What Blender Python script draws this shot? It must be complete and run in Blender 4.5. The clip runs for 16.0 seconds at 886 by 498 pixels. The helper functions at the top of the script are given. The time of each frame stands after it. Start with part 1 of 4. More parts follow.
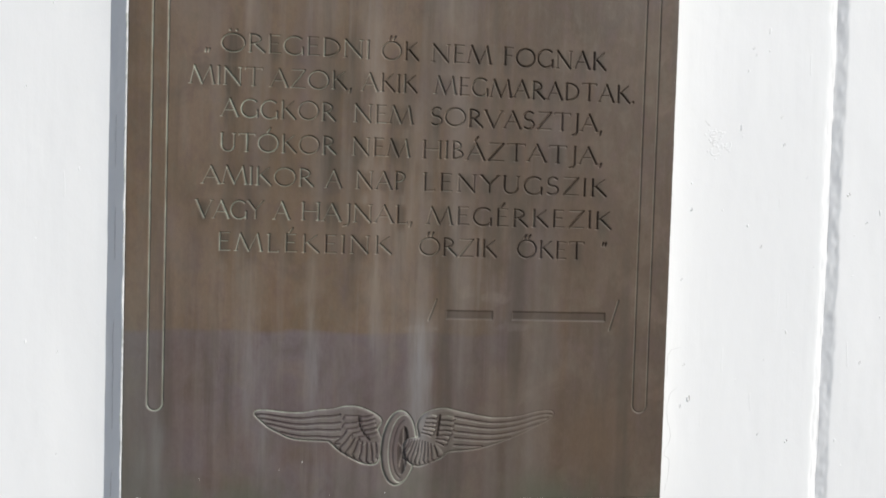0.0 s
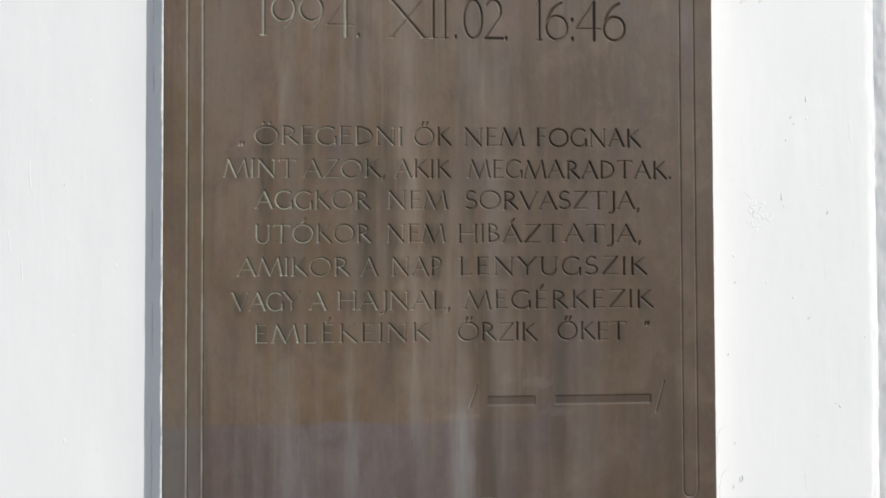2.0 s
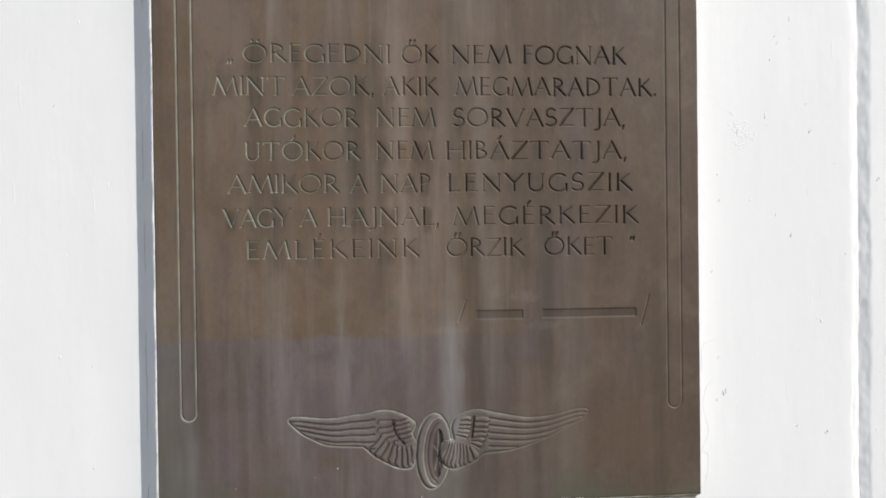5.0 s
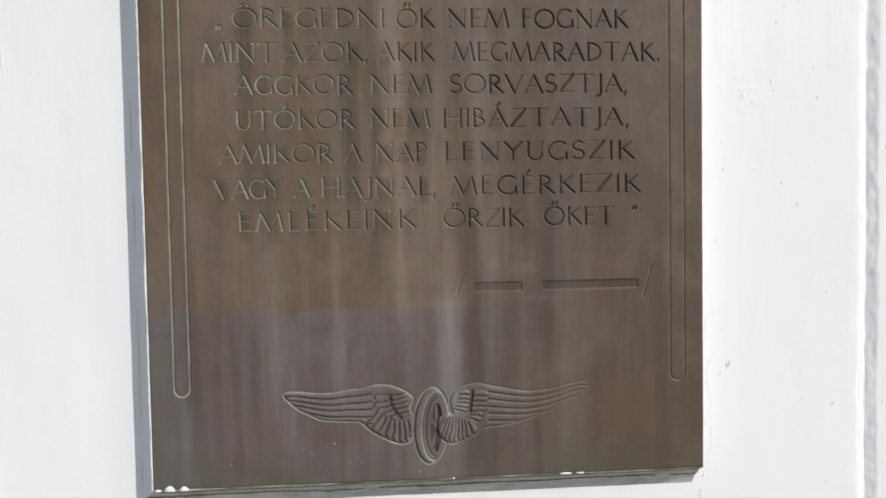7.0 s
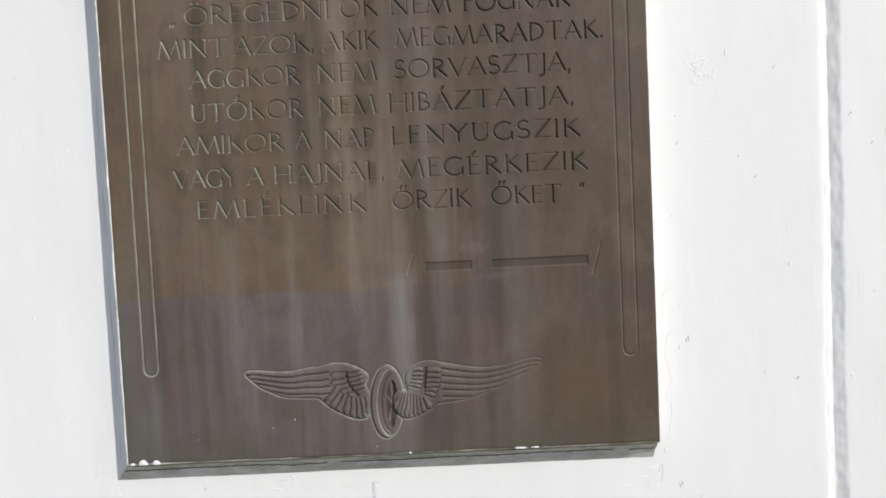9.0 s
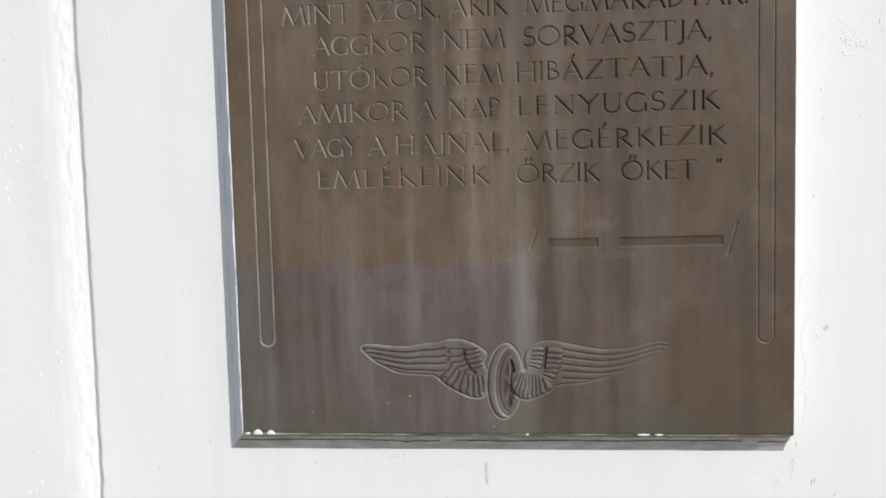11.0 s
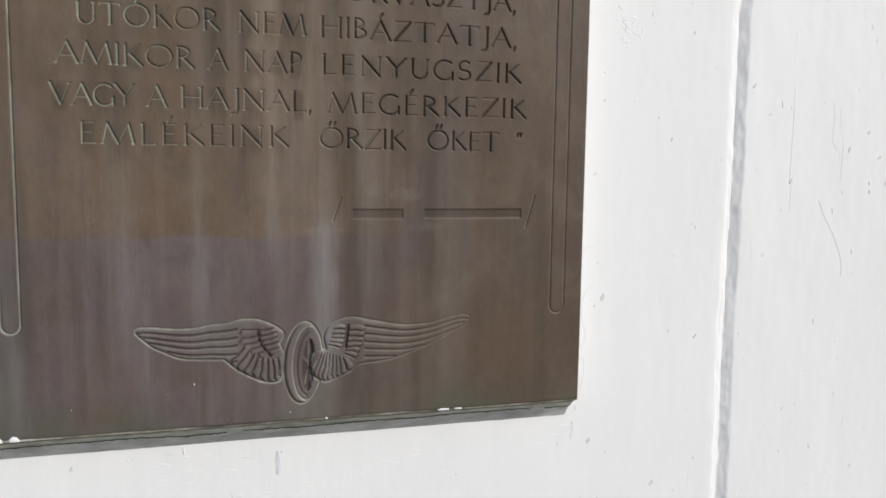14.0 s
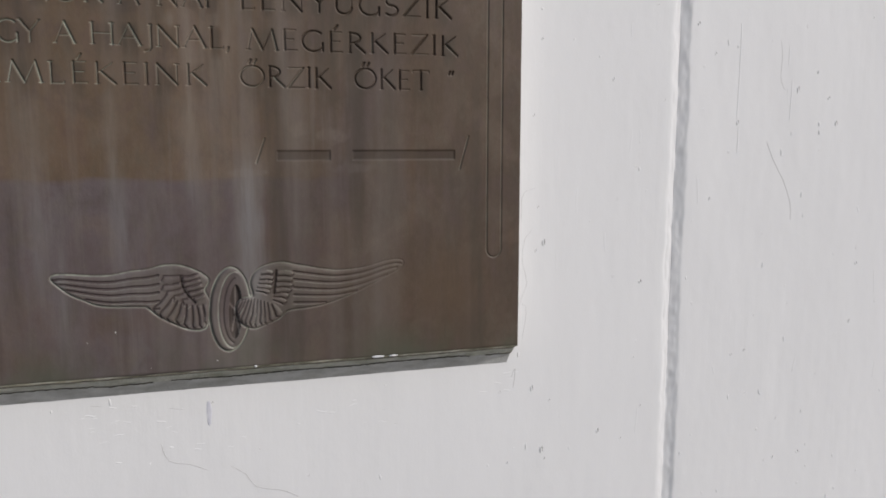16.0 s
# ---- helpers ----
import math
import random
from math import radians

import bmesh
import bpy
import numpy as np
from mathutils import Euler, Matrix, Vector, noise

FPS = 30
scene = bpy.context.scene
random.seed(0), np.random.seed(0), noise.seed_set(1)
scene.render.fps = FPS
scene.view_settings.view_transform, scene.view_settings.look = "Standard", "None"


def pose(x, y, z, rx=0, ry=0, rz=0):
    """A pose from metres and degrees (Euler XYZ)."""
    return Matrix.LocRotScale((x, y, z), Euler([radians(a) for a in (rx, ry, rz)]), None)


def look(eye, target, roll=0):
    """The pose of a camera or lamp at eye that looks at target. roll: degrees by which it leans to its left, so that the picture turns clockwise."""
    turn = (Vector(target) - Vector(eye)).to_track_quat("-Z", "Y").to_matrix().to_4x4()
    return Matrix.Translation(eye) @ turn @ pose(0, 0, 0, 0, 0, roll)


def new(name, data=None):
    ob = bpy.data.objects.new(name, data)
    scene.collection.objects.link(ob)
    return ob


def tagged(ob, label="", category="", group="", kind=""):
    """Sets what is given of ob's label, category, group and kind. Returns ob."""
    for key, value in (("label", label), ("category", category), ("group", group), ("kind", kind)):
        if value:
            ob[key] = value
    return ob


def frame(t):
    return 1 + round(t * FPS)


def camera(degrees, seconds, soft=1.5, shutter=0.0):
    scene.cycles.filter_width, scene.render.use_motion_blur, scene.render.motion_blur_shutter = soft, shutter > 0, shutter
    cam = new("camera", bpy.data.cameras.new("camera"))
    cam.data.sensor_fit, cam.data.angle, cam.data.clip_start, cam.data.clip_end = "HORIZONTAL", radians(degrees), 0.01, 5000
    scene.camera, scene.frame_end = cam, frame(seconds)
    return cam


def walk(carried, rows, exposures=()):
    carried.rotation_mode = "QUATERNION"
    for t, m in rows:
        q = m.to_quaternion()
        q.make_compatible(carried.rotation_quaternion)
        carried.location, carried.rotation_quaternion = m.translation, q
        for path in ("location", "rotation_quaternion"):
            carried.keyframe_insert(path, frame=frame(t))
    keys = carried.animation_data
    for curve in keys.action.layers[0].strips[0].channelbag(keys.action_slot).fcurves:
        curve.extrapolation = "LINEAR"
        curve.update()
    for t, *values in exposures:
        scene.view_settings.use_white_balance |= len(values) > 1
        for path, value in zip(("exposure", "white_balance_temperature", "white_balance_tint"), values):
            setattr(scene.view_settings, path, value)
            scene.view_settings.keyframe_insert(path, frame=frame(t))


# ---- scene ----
cam = camera(58.6, 16.0, soft=1.7)
PATH = [
    (0, (0.005, -0.054, 1.61), (0.216, 1.934, 1.54), 1.7),
    (0.5, (0.004, -0.054, 1.607), (0.187, 1.937, 1.546), 2.1),
    (1, (0.011, -0.057, 1.611), (0.23, 1.93, 1.554), 1.4),
    (1.5, (0.012, -0.05, 1.638), (0.262, 1.934, 1.671), 1.1),
    (2, (-0.003, -0.044, 1.642), (0.139, 1.95, 1.685), -0.2),
    (2.5, (-0.039, -0.036, 1.615), (0.02, 1.963, 1.66), -0.2),
    (3, (-0.039, -0.044, 1.6), (-0.022, 1.955, 1.637), 0.6),
    (3.5, (-0.027, -0.049, 1.601), (0.013, 1.951, 1.634), -0.4),
    (4, (-0.013, -0.054, 1.604), (0.092, 1.943, 1.62), -0.4),
    (4.5, (-0.004, -0.055, 1.598), (0.155, 1.939, 1.595), -0.6),
    (7, (0.003, -0.038, 1.591), (0.161, 1.954, 1.507), -1.0),
    (7.5, (0.012, -0.039, 1.592), (0.177, 1.952, 1.499), -1.4),
    (8, (0.035, -0.048, 1.594), (0.191, 1.945, 1.52), -1.7),
    (8.5, (0.066, -0.058, 1.588), (0.108, 1.941, 1.525), -0.4),
    (9, (0.1, -0.059, 1.582), (0.079, 1.939, 1.476), -2.7),
    (9.5, (0.098, -0.057, 1.579), (0.028, 1.937, 1.435), -2.1),
    (10, (0.097, -0.054, 1.576), (-0.063, 1.934, 1.428), -2.1),
    (10.2, (0.092, -0.053, 1.576), (-0.108, 1.932, 1.432), -1.5),
    (12.3, (0.002, -0.007, 1.581), (-0.029, 1.987, 1.432), -1.3),
    (12.5, (0.0, -0.002, 1.584), (0.029, 1.991, 1.42), -1.2),
    (13, (-0.008, 0.012, 1.58), (0.274, 1.982, 1.382), -0.7),
    (13.5, (-0.011, 0.01, 1.578), (0.426, 1.952, 1.382), -0.7),
    (14, (-0.02, 0.007, 1.569), (0.532, 1.918, 1.363), 0.8),
    (14.5, (-0.017, 0.002, 1.563), (0.585, 1.895, 1.332), 1.6),
    (15, (-0.02, 0.012, 1.558), (0.617, 1.891, 1.308), 2.2),
    (15.5, (-0.007, 0.005, 1.562), (0.633, 1.877, 1.268), 1.8),
    (16, (0.027, 0.007, 1.543), (0.599, 1.905, 1.275), 0.0),
]
EXPOSURES = [(0.0, -0.08, 6370, 8), (2.0, -0.08, 6400, 8), (4.5, -0.07, 6430, 9), (10.0, -0.08, 6420, 9), (12.5, -0.07, 6450, 9), (13.5, -0.11, 6450, 9), (14.5, -0.34, 6440, 10), (15.0, -0.54, 6450, 11), (16.0, -0.58, 6470, 12)]
walk(cam, [(t, look(eye, target, roll)) for t, eye, target, roll in PATH], EXPOSURES)

# ---- light ----
SUN_FROM = Vector((0.020, -0.026, 0.020)).normalized()
world = bpy.data.worlds.new("sky")
scene.world = world
world.use_nodes = True
wn = world.node_tree.nodes
sky = wn.new("ShaderNodeTexSky")
sky.sky_type, sky.sun_disc = "NISHITA", False
sky.air_density, sky.dust_density, sky.ozone_density = 0.9, 2.2, 2.6
sky.sun_elevation = math.asin(SUN_FROM.z)
sky.sun_rotation = math.atan2(SUN_FROM.x, SUN_FROM.y)
world.node_tree.links.new(sky.outputs[0], wn["Background"].inputs[0])
wn["Background"].inputs[1].default_value = 0.108
sun = new("sun", bpy.data.lights.new("sun", "SUN"))
sun.data.energy, sun.data.angle, sun.data.color = 3.02, radians(0.5), (1.0, 0.975, 0.94)
sun.matrix_world = look(SUN_FROM * 20, (0, 0, 0))

# ---- materials ----
def material(name, rough=0.5, metal=0.0):
    m = bpy.data.materials.new(name)
    m.use_nodes = True
    t = m.node_tree
    b = t.nodes["Principled BSDF"]
    b.inputs["Roughness"].default_value, b.inputs["Metallic"].default_value = rough, metal
    return m, t, b


def noise_at(t, scale=(1, 1, 1), size=1.0, detail=4.0, rough=0.55, warp=0.0):
    co = t.nodes.new("ShaderNodeTexCoord")
    mp = t.nodes.new("ShaderNodeMapping")
    mp.inputs["Scale"].default_value = scale
    n = t.nodes.new("ShaderNodeTexNoise")
    n.inputs["Scale"].default_value, n.inputs["Detail"].default_value = size, detail
    n.inputs["Roughness"].default_value, n.inputs["Distortion"].default_value = rough, warp
    t.links.new(co.outputs["Object"], mp.inputs[0])
    t.links.new(mp.outputs[0], n.inputs["Vector"])
    return n.outputs["Fac"]


def ramp(t, fac, *stops):
    r = t.nodes.new("ShaderNodeValToRGB")
    e = r.color_ramp.elements
    while len(e) < len(stops):
        e.new(0.5)
    for el, (p, c) in zip(e, stops):
        el.position = p
        el.color = (*c, 1) if isinstance(c, tuple) else (c, c, c, 1)
    t.links.new(fac, r.inputs[0])
    return r.outputs[0]


def mix(t, fac, a, b, mode="MIX"):
    m = t.nodes.new("ShaderNodeMix")
    m.data_type, m.blend_type = "RGBA", mode
    for sock, v in ((m.inputs[0], fac), (m.inputs[6], a), (m.inputs[7], b)):
        if isinstance(v, (int, float)):
            sock.default_value = v
        elif isinstance(v, tuple):
            sock.default_value = (*v, 1)
        else:
            t.links.new(v, sock)
    return m.outputs[2]


def maths(t, op, a, b=0.0):
    m = t.nodes.new("ShaderNodeMath")
    m.operation = op
    for sock, v in zip(m.inputs, (a, b)):
        if isinstance(v, (int, float)):
            sock.default_value = v
        else:
            t.links.new(v, sock)
    return m.outputs[0]


def relief(t, b, *layers):
    """Bump layers, each (height, metres)."""
    prev = None
    for height, dist in layers:
        n = t.nodes.new("ShaderNodeBump")
        n.inputs["Distance"].default_value = dist
        t.links.new(height, n.inputs["Height"])
        if prev:
            t.links.new(prev, n.inputs["Normal"])
        prev = n.outputs[0]
    t.links.new(prev, b.inputs["Normal"])


# thick white gloss paint, brushed up and down
PAINT, t, b = material("white_paint", 0.58)
b.inputs["Specular IOR Level"].default_value = 0.28
c = ramp(t, noise_at(t, (1, 1, 0.35), 9, 5), (0.3, (0.775, 0.775, 0.77)), (0.7, (0.81, 0.81, 0.805)))
c = mix(t, ramp(t, noise_at(t, (1, 1, 0.12), 140, 3), (0.66, 0.0), (0.8, 0.22)), c, (0.70, 0.70, 0.69))
t.links.new(c, b.inputs["Base Color"])
strokes = maths(t, "MULTIPLY", noise_at(t, (1, 1, 0.07), 210, 4), ramp(t, noise_at(t, (1, 1, 0.5), 11, 3), (0.42, 0.1), (0.66, 1.0)))
relief(t, b, (strokes, 0.00014), (noise_at(t, (1, 1, 0.5), 600, 2), 0.00006), (noise_at(t, (1, 1, 0.7), 30, 2), 0.0008))

# paint that covers the mortar round the plate, a little dirtier
RIM, t, b = material("rim_paint", 0.6)
c = ramp(t, noise_at(t, (1, 1, 1), 160, 5), (0.35, (0.55, 0.56, 0.52)), (0.55, (0.78, 0.78, 0.77)))
t.links.new(c, b.inputs["Base Color"])
relief(t, b, (noise_at(t, (1, 1, 1), 500, 3), 0.0006))

LICHEN, t, b = material("lichened_lip", 0.85)
c = ramp(t, noise_at(t, (0.4, 1, 1), 130, 5), (0.34, (0.13, 0.13, 0.09)), (0.50, (0.30, 0.29, 0.22)), (0.66, (0.58, 0.57, 0.50)))
t.links.new(c, b.inputs["Base Color"])
relief(t, b, (noise_at(t, (1, 1, 1), 500, 3), 0.0006))

MORTAR, t, b = material("grey_mortar", 0.85)
c = ramp(t, noise_at(t, (0.5, 1, 1), 120, 5), (0.32, (0.36, 0.37, 0.29)), (0.6, (0.62, 0.62, 0.55)))
t.links.new(c, b.inputs["Base Color"])
relief(t, b, (noise_at(t, (1, 1, 1), 400, 4), 0.0012))

# weathered bronze: brown above a tide line, plum-grey below, runs of pale rain streaks
BRONZE, t, b = material("weathered_bronze", 0.5, 0.10)
b.inputs["Specular IOR Level"].default_value = 0.28
co = t.nodes.new("ShaderNodeTexCoord")
sep = t.nodes.new("ShaderNodeSeparateXYZ")
t.links.new(co.outputs["Object"], sep.inputs[0])


def layer(t, name):
    at = t.nodes.new("ShaderNodeAttribute")
    at.attribute_name = name
    return at.outputs["Fac"]


def above(t, v):
    return maths(t, "MAXIMUM", v, 0.0)


def below(t, v):
    return maths(t, "MAXIMUM", maths(t, "MULTIPLY", v, -1.0), 0.0)


brown = ramp(t, noise_at(t, (1, 1, 0.45), 13, 5, 0.6, 0.6), (0.30, (0.104, 0.071, 0.041)), (0.45, (0.128, 0.089, 0.057)), (0.58, (0.146, 0.104, 0.072)), (0.72, (0.130, 0.099, 0.077)))
plum = ramp(t, noise_at(t, (1, 1, 0.45), 15, 5, 0.6, 0.4), (0.30, (0.096, 0.072, 0.066)), (0.46, (0.112, 0.087, 0.084)), (0.6, (0.125, 0.101, 0.100)), (0.74, (0.108, 0.075, 0.064)))
edge = maths(t, "ADD", sep.outputs[2], maths(t, "MULTIPLY", noise_at(t, (1, 1, 0.3), 26, 5), 0.010))
tide = ramp(t, maths(t, "MULTIPLY", maths(t, "SUBTRACT", edge, 1.5195), 220), (0.0, 1.0), (0.55, 0.7), (1.0, 0.0))
tide = maths(t, "MULTIPLY", tide, ramp(t, sep.outputs[0], (0.10, 1.0), (0.20, 0.55)))
col = mix(t, tide, brown, plum)
# the half that gets less rain has kept a darker, oilier brown
lee = maths(t, "ADD", sep.outputs[0], maths(t, "MULTIPLY", noise_at(t, (1, 1, 0.4), 9, 4), 0.16))
lee = ramp(t, maths(t, "MULTIPLY", lee, 3.0), (0.30, 0.0), (0.64, 0.88))
col = mix(t, lee, col, (0.078, 0.055, 0.038))
mottle = noise_at(t, (1, 1, 0.8), 27, 6, 0.62, 0.5)
col = mix(t, ramp(t, mottle, (0.50, 0.0), (0.72, 0.55)), col, (0.150, 0.112, 0.082))
col = mix(t, ramp(t, mottle, (0.28, 0.55), (0.48, 0.0)), col, (0.068, 0.053, 0.043))
blotch = noise_at(t, (1, 1, 0.55), 85, 4, 0.6, 0.4)
col = mix(t, ramp(t, blotch, (0.50, 0.0), (0.70, 0.42)), col, (0.112, 0.096, 0.070))
col = mix(t, ramp(t, blotch, (0.30, 0.42), (0.48, 0.0)), col, (0.098, 0.066, 0.060))
violet = noise_at(t, (1, 1, 0.4), 17, 4, 0.55)
col = mix(t, ramp(t, violet, (0.55, 0.0), (0.72, 0.5)), col, (0.104, 0.082, 0.088))
# patches worn to a warmer bronze
warm = maths(t, "MULTIPLY", layer(t, "bare"), ramp(t, noise_at(t, (1, 1, 0.7), 22, 4, 0.6), (0.30, 0.35), (0.62, 1.0)))
col = mix(t, warm, col, (0.104, 0.068, 0.040))
col = mix(t, 0.20, col, ramp(t, noise_at(t, (1, 1, 0.6), 330, 4, 0.7), (0.3, 0.62), (0.7, 1.25)), "MULTIPLY")
wide = ramp(t, noise_at(t, (1, 1, 0.05), 38, 4, 0.5, 0.2), (0.47, 0.0), (0.66, 0.68))
fine = ramp(t, noise_at(t, (1, 1, 0.035), 120, 4, 0.65), (0.49, 0.0), (0.70, 0.45))
patch = ramp(t, noise_at(t, (1, 1, 0.35), 12, 3), (0.36, 0.25), (0.6, 1.0))
mid = ramp(t, maths(t, "ABSOLUTE", maths(t, "SUBTRACT", sep.outputs[0], 0.01)), (0.07, 1.0), (0.17, 0.30))
streak = maths(t, "MULTIPLY", maths(t, "MULTIPLY", maths(t, "MAXIMUM", wide, fine), mid), patch)
col = mix(t, streak, col, (0.180, 0.158, 0.138))
dark = ramp(t, noise_at(t, (1, 1, 0.07), 55, 4, 0.55), (0.30, 0.60), (0.47, 0.0))
col = mix(t, dark, col, (0.062, 0.050, 0.037))
rust = ramp(t, noise_at(t, (1, 1, 0.3), 24, 4, 0.6), (0.60, 0.0), (0.76, 0.35))
col = mix(t, rust, col, (0.136, 0.080, 0.046))
# single runs of rain, pale with lime or dark with dirt, broken up along their length
run = layer(t, "run")
broken = ramp(t, noise_at(t, (1, 1, 0.09), 170, 4, 0.6), (0.34, 0.25), (0.62, 1.0))
col = mix(t, maths(t, "MULTIPLY", below(t, run), broken), col, (0.050, 0.041, 0.030))
lime = ramp(t, maths(t, "MULTIPLY", maths(t, "SUBTRACT", sep.outputs[2], 1.50), 20.0), (0.0, (0.200, 0.192, 0.186)), (1.0, (0.215, 0.178, 0.142)))
col = mix(t, maths(t, "MULTIPLY", above(t, run), broken), col, lime)
nook = maths(t, "ADD", maths(t, "MULTIPLY", maths(t, "ADD", sep.outputs[0], 0.1785), 1.0), maths(t, "MULTIPLY", maths(t, "SUBTRACT", sep.outputs[2], 1.379), 0.25))
nook = ramp(t, maths(t, "ADD", maths(t, "MULTIPLY", nook, 8.0), maths(t, "MULTIPLY", noise_at(t, (1, 1, 0.15), 70, 4), 0.6)), (0.30, 0.65), (0.85, 0.0))
col = mix(t, nook, col, (0.116, 0.118, 0.099))
# greenish foot where water stands
foot = ramp(t, maths(t, "MULTIPLY", maths(t, "ADD", maths(t, "SUBTRACT", sep.outputs[2], 1.379), maths(t, "MULTIPLY", noise_at(t, (1, 1, 0.35), 60, 4), 0.03)), 17), (0.25, 0.75), (0.75, 0.0))
foot = maths(t, "MULTIPLY", foot, ramp(t, noise_at(t, (1, 1, 0.5), 24, 4, 0.6), (0.40, 0.15), (0.58, 1.0)))
col = mix(t, foot, col, (0.080, 0.086, 0.058))
# deposits and painted groove light and shade: dark below zero, pale above
deposit_shading = layer(t, "deposit_shading")
col = mix(t, below(t, deposit_shading), col, (0.022, 0.017, 0.013))
salt_shading = maths(t, "MULTIPLY", above(t, deposit_shading), ramp(t, noise_at(t, (1, 1, 1), 55, 4), (0.3, 0.35), (0.6, 1.0)))
col = mix(t, salt_shading, col, (0.38, 0.41, 0.33))
col = mix(t, 1.0, col, (1.06, 1.055, 1.07), "MULTIPLY")
t.links.new(col, b.inputs["Base Color"])
t.links.new(ramp(t, noise_at(t, (1, 1, 0.2), 40, 4), (0.3, 0.42), (0.7, 0.62)), b.inputs["Roughness"])
relief(t, b, (noise_at(t, (1, 1, 0.7), 900, 3), 0.00006), (noise_at(t, (1, 1, 0.4), 120, 4), 0.0002))

CRACK, t, b = material("cracked_paint_edge", 0.8)
t.links.new(ramp(t, noise_at(t, (1, 1, 1), 200, 3), (0.3, (0.42, 0.41, 0.40)), (0.7, (0.62, 0.61, 0.60))), b.inputs["Base Color"])
# white paint made greyer: shade under the plate is put into the colour
SLOPE, t, b = material("shade_darkened_paint", 0.7)
t.links.new(ramp(t, noise_at(t, (0.5, 1, 1), 90, 5), (0.32, (0.42, 0.42, 0.39)), (0.62, (0.64, 0.64, 0.62))), b.inputs["Base Color"])
relief(t, b, (noise_at(t, (1, 1, 1), 300, 3), 0.0005))
RUB, t, b = material("rubbed_grey_paint", 0.7)
t.links.new(ramp(t, noise_at(t, (1, 1, 0.3), 400, 3), (0.35, (0.58, 0.58, 0.64)), (0.65, (0.74, 0.74, 0.77))), b.inputs["Base Color"])
# dark colour that stands for the shaded side of small holes
PIT_SHADE, t, b = material("pit_shade", 0.8)
t.links.new(ramp(t, noise_at(t, (1, 1, 1), 300, 3), (0.3, (0.24, 0.23, 0.22)), (0.7, (0.55, 0.54, 0.53))), b.inputs["Base Color"])
SEAM, t, b = material("seam_dirt", 0.9)
t.links.new(ramp(t, noise_at(t, (1, 1, 1), 300, 3), (0.3, (0.05, 0.045, 0.035)), (0.7, (0.14, 0.13, 0.10))), b.inputs["Base Color"])
PAVING, t, b = material("concrete_paving", 0.85)
t.links.new(ramp(t, noise_at(t, (1, 1, 1), 6, 6), (0.3, (0.13, 0.125, 0.12)), (0.7, (0.19, 0.185, 0.175))), b.inputs["Base Color"])
relief(t, b, (noise_at(t, (1, 1, 1), 150, 4), 0.002))

# ---- helpers of the scene ----
def mesh_of(name, verts, quads, mat, smooth=True):
    me = bpy.data.meshes.new(name)
    me.vertices.add(len(verts))
    me.vertices.foreach_set("co", np.asarray(verts, np.float32).ravel())
    q = np.asarray(quads, np.int32)
    me.loops.add(q.size)
    me.loops.foreach_set("vertex_index", q.ravel())
    me.polygons.add(len(q))
    me.polygons.foreach_set("loop_start", np.arange(0, q.size, 4, dtype=np.int32))
    me.update(calc_edges=True)
    me.validate()
    me.polygons.foreach_set("use_smooth", np.full(len(me.polygons), smooth))
    me.materials.append(mat)
    return me


def part(name, me, parent, label=""):
    ob = new(name, me)
    ob.parent = parent
    return tagged(ob, label)


def bm_mesh(name, bm, mat, smooth=False):
    me = bpy.data.meshes.new(name)
    bmesh.ops.recalc_face_normals(bm, faces=bm.faces)
    bm.to_mesh(me)
    bm.free()
    for p in me.polygons:
        p.use_smooth = smooth
    me.materials.append(mat)
    return me


def box_mesh(name, x0, x1, y0, y1, z0, z1, mat):
    bm = bmesh.new()
    bmesh.ops.create_cube(bm, size=1, matrix=Matrix.Translation(((x0 + x1) / 2, (y0 + y1) / 2, (z0 + z1) / 2)) @ Matrix.Diagonal((x1 - x0, y1 - y0, z1 - z0, 1)))
    return bm_mesh(name, bm, mat)


LATTICES = {}


def vnoise(x, z, seed):
    """Smooth value noise from -1 to 1 on the unit lattice."""
    if seed not in LATTICES:
        LATTICES[seed] = np.random.RandomState(seed).uniform(-1, 1, (257, 257))
    g = LATTICES[seed]
    xi, zi = np.floor(x).astype(int), np.floor(z).astype(int)
    fx, fz = x - xi, z - zi
    fx, fz = fx * fx * (3 - 2 * fx), fz * fz * (3 - 2 * fz)
    a = lambda i, j: g[(xi + i) % 257, (zi + j) % 257]
    return (a(0, 0) * (1 - fx) + a(1, 0) * fx) * (1 - fz) + (a(0, 1) * (1 - fx) + a(1, 1) * fx) * fz


def grid_sheet(name, xs, zs, ys, mat, skirt, sides="lrbt"):
    """A sheet facing -y over the lattice xs, zs with depths ys[z, x]; the named sides are folded back to the depth skirt."""
    l, r, b, t = (int(k in sides) for k in "lrbt")
    xs = np.concatenate((xs[:1][:l], xs, xs[-1:][:r]))
    zs = np.concatenate((zs[:1][:b], zs, zs[-1:][:t]))
    ys = np.pad(ys, ((b, t), (l, r)), constant_values=skirt)
    nx, nz = len(xs), len(zs)
    X, Z = np.meshgrid(xs, zs)
    v = np.stack((X, ys, Z), -1).reshape(-1, 3)
    K, I = np.meshgrid(np.arange(nz - 1), np.arange(nx - 1), indexing="ij")
    i = (K * nx + I).ravel()
    me = mesh_of(name, v, np.stack((i, i + 1, i + nx + 1, i + nx), -1), mat)
    fold = ((I == 0) & bool(l)) | ((I == nx - 2) & bool(r)) | ((K == 0) & bool(b)) | ((K == nz - 2) & bool(t))
    me.polygons.foreach_set("use_smooth", ~fold.ravel())
    return me


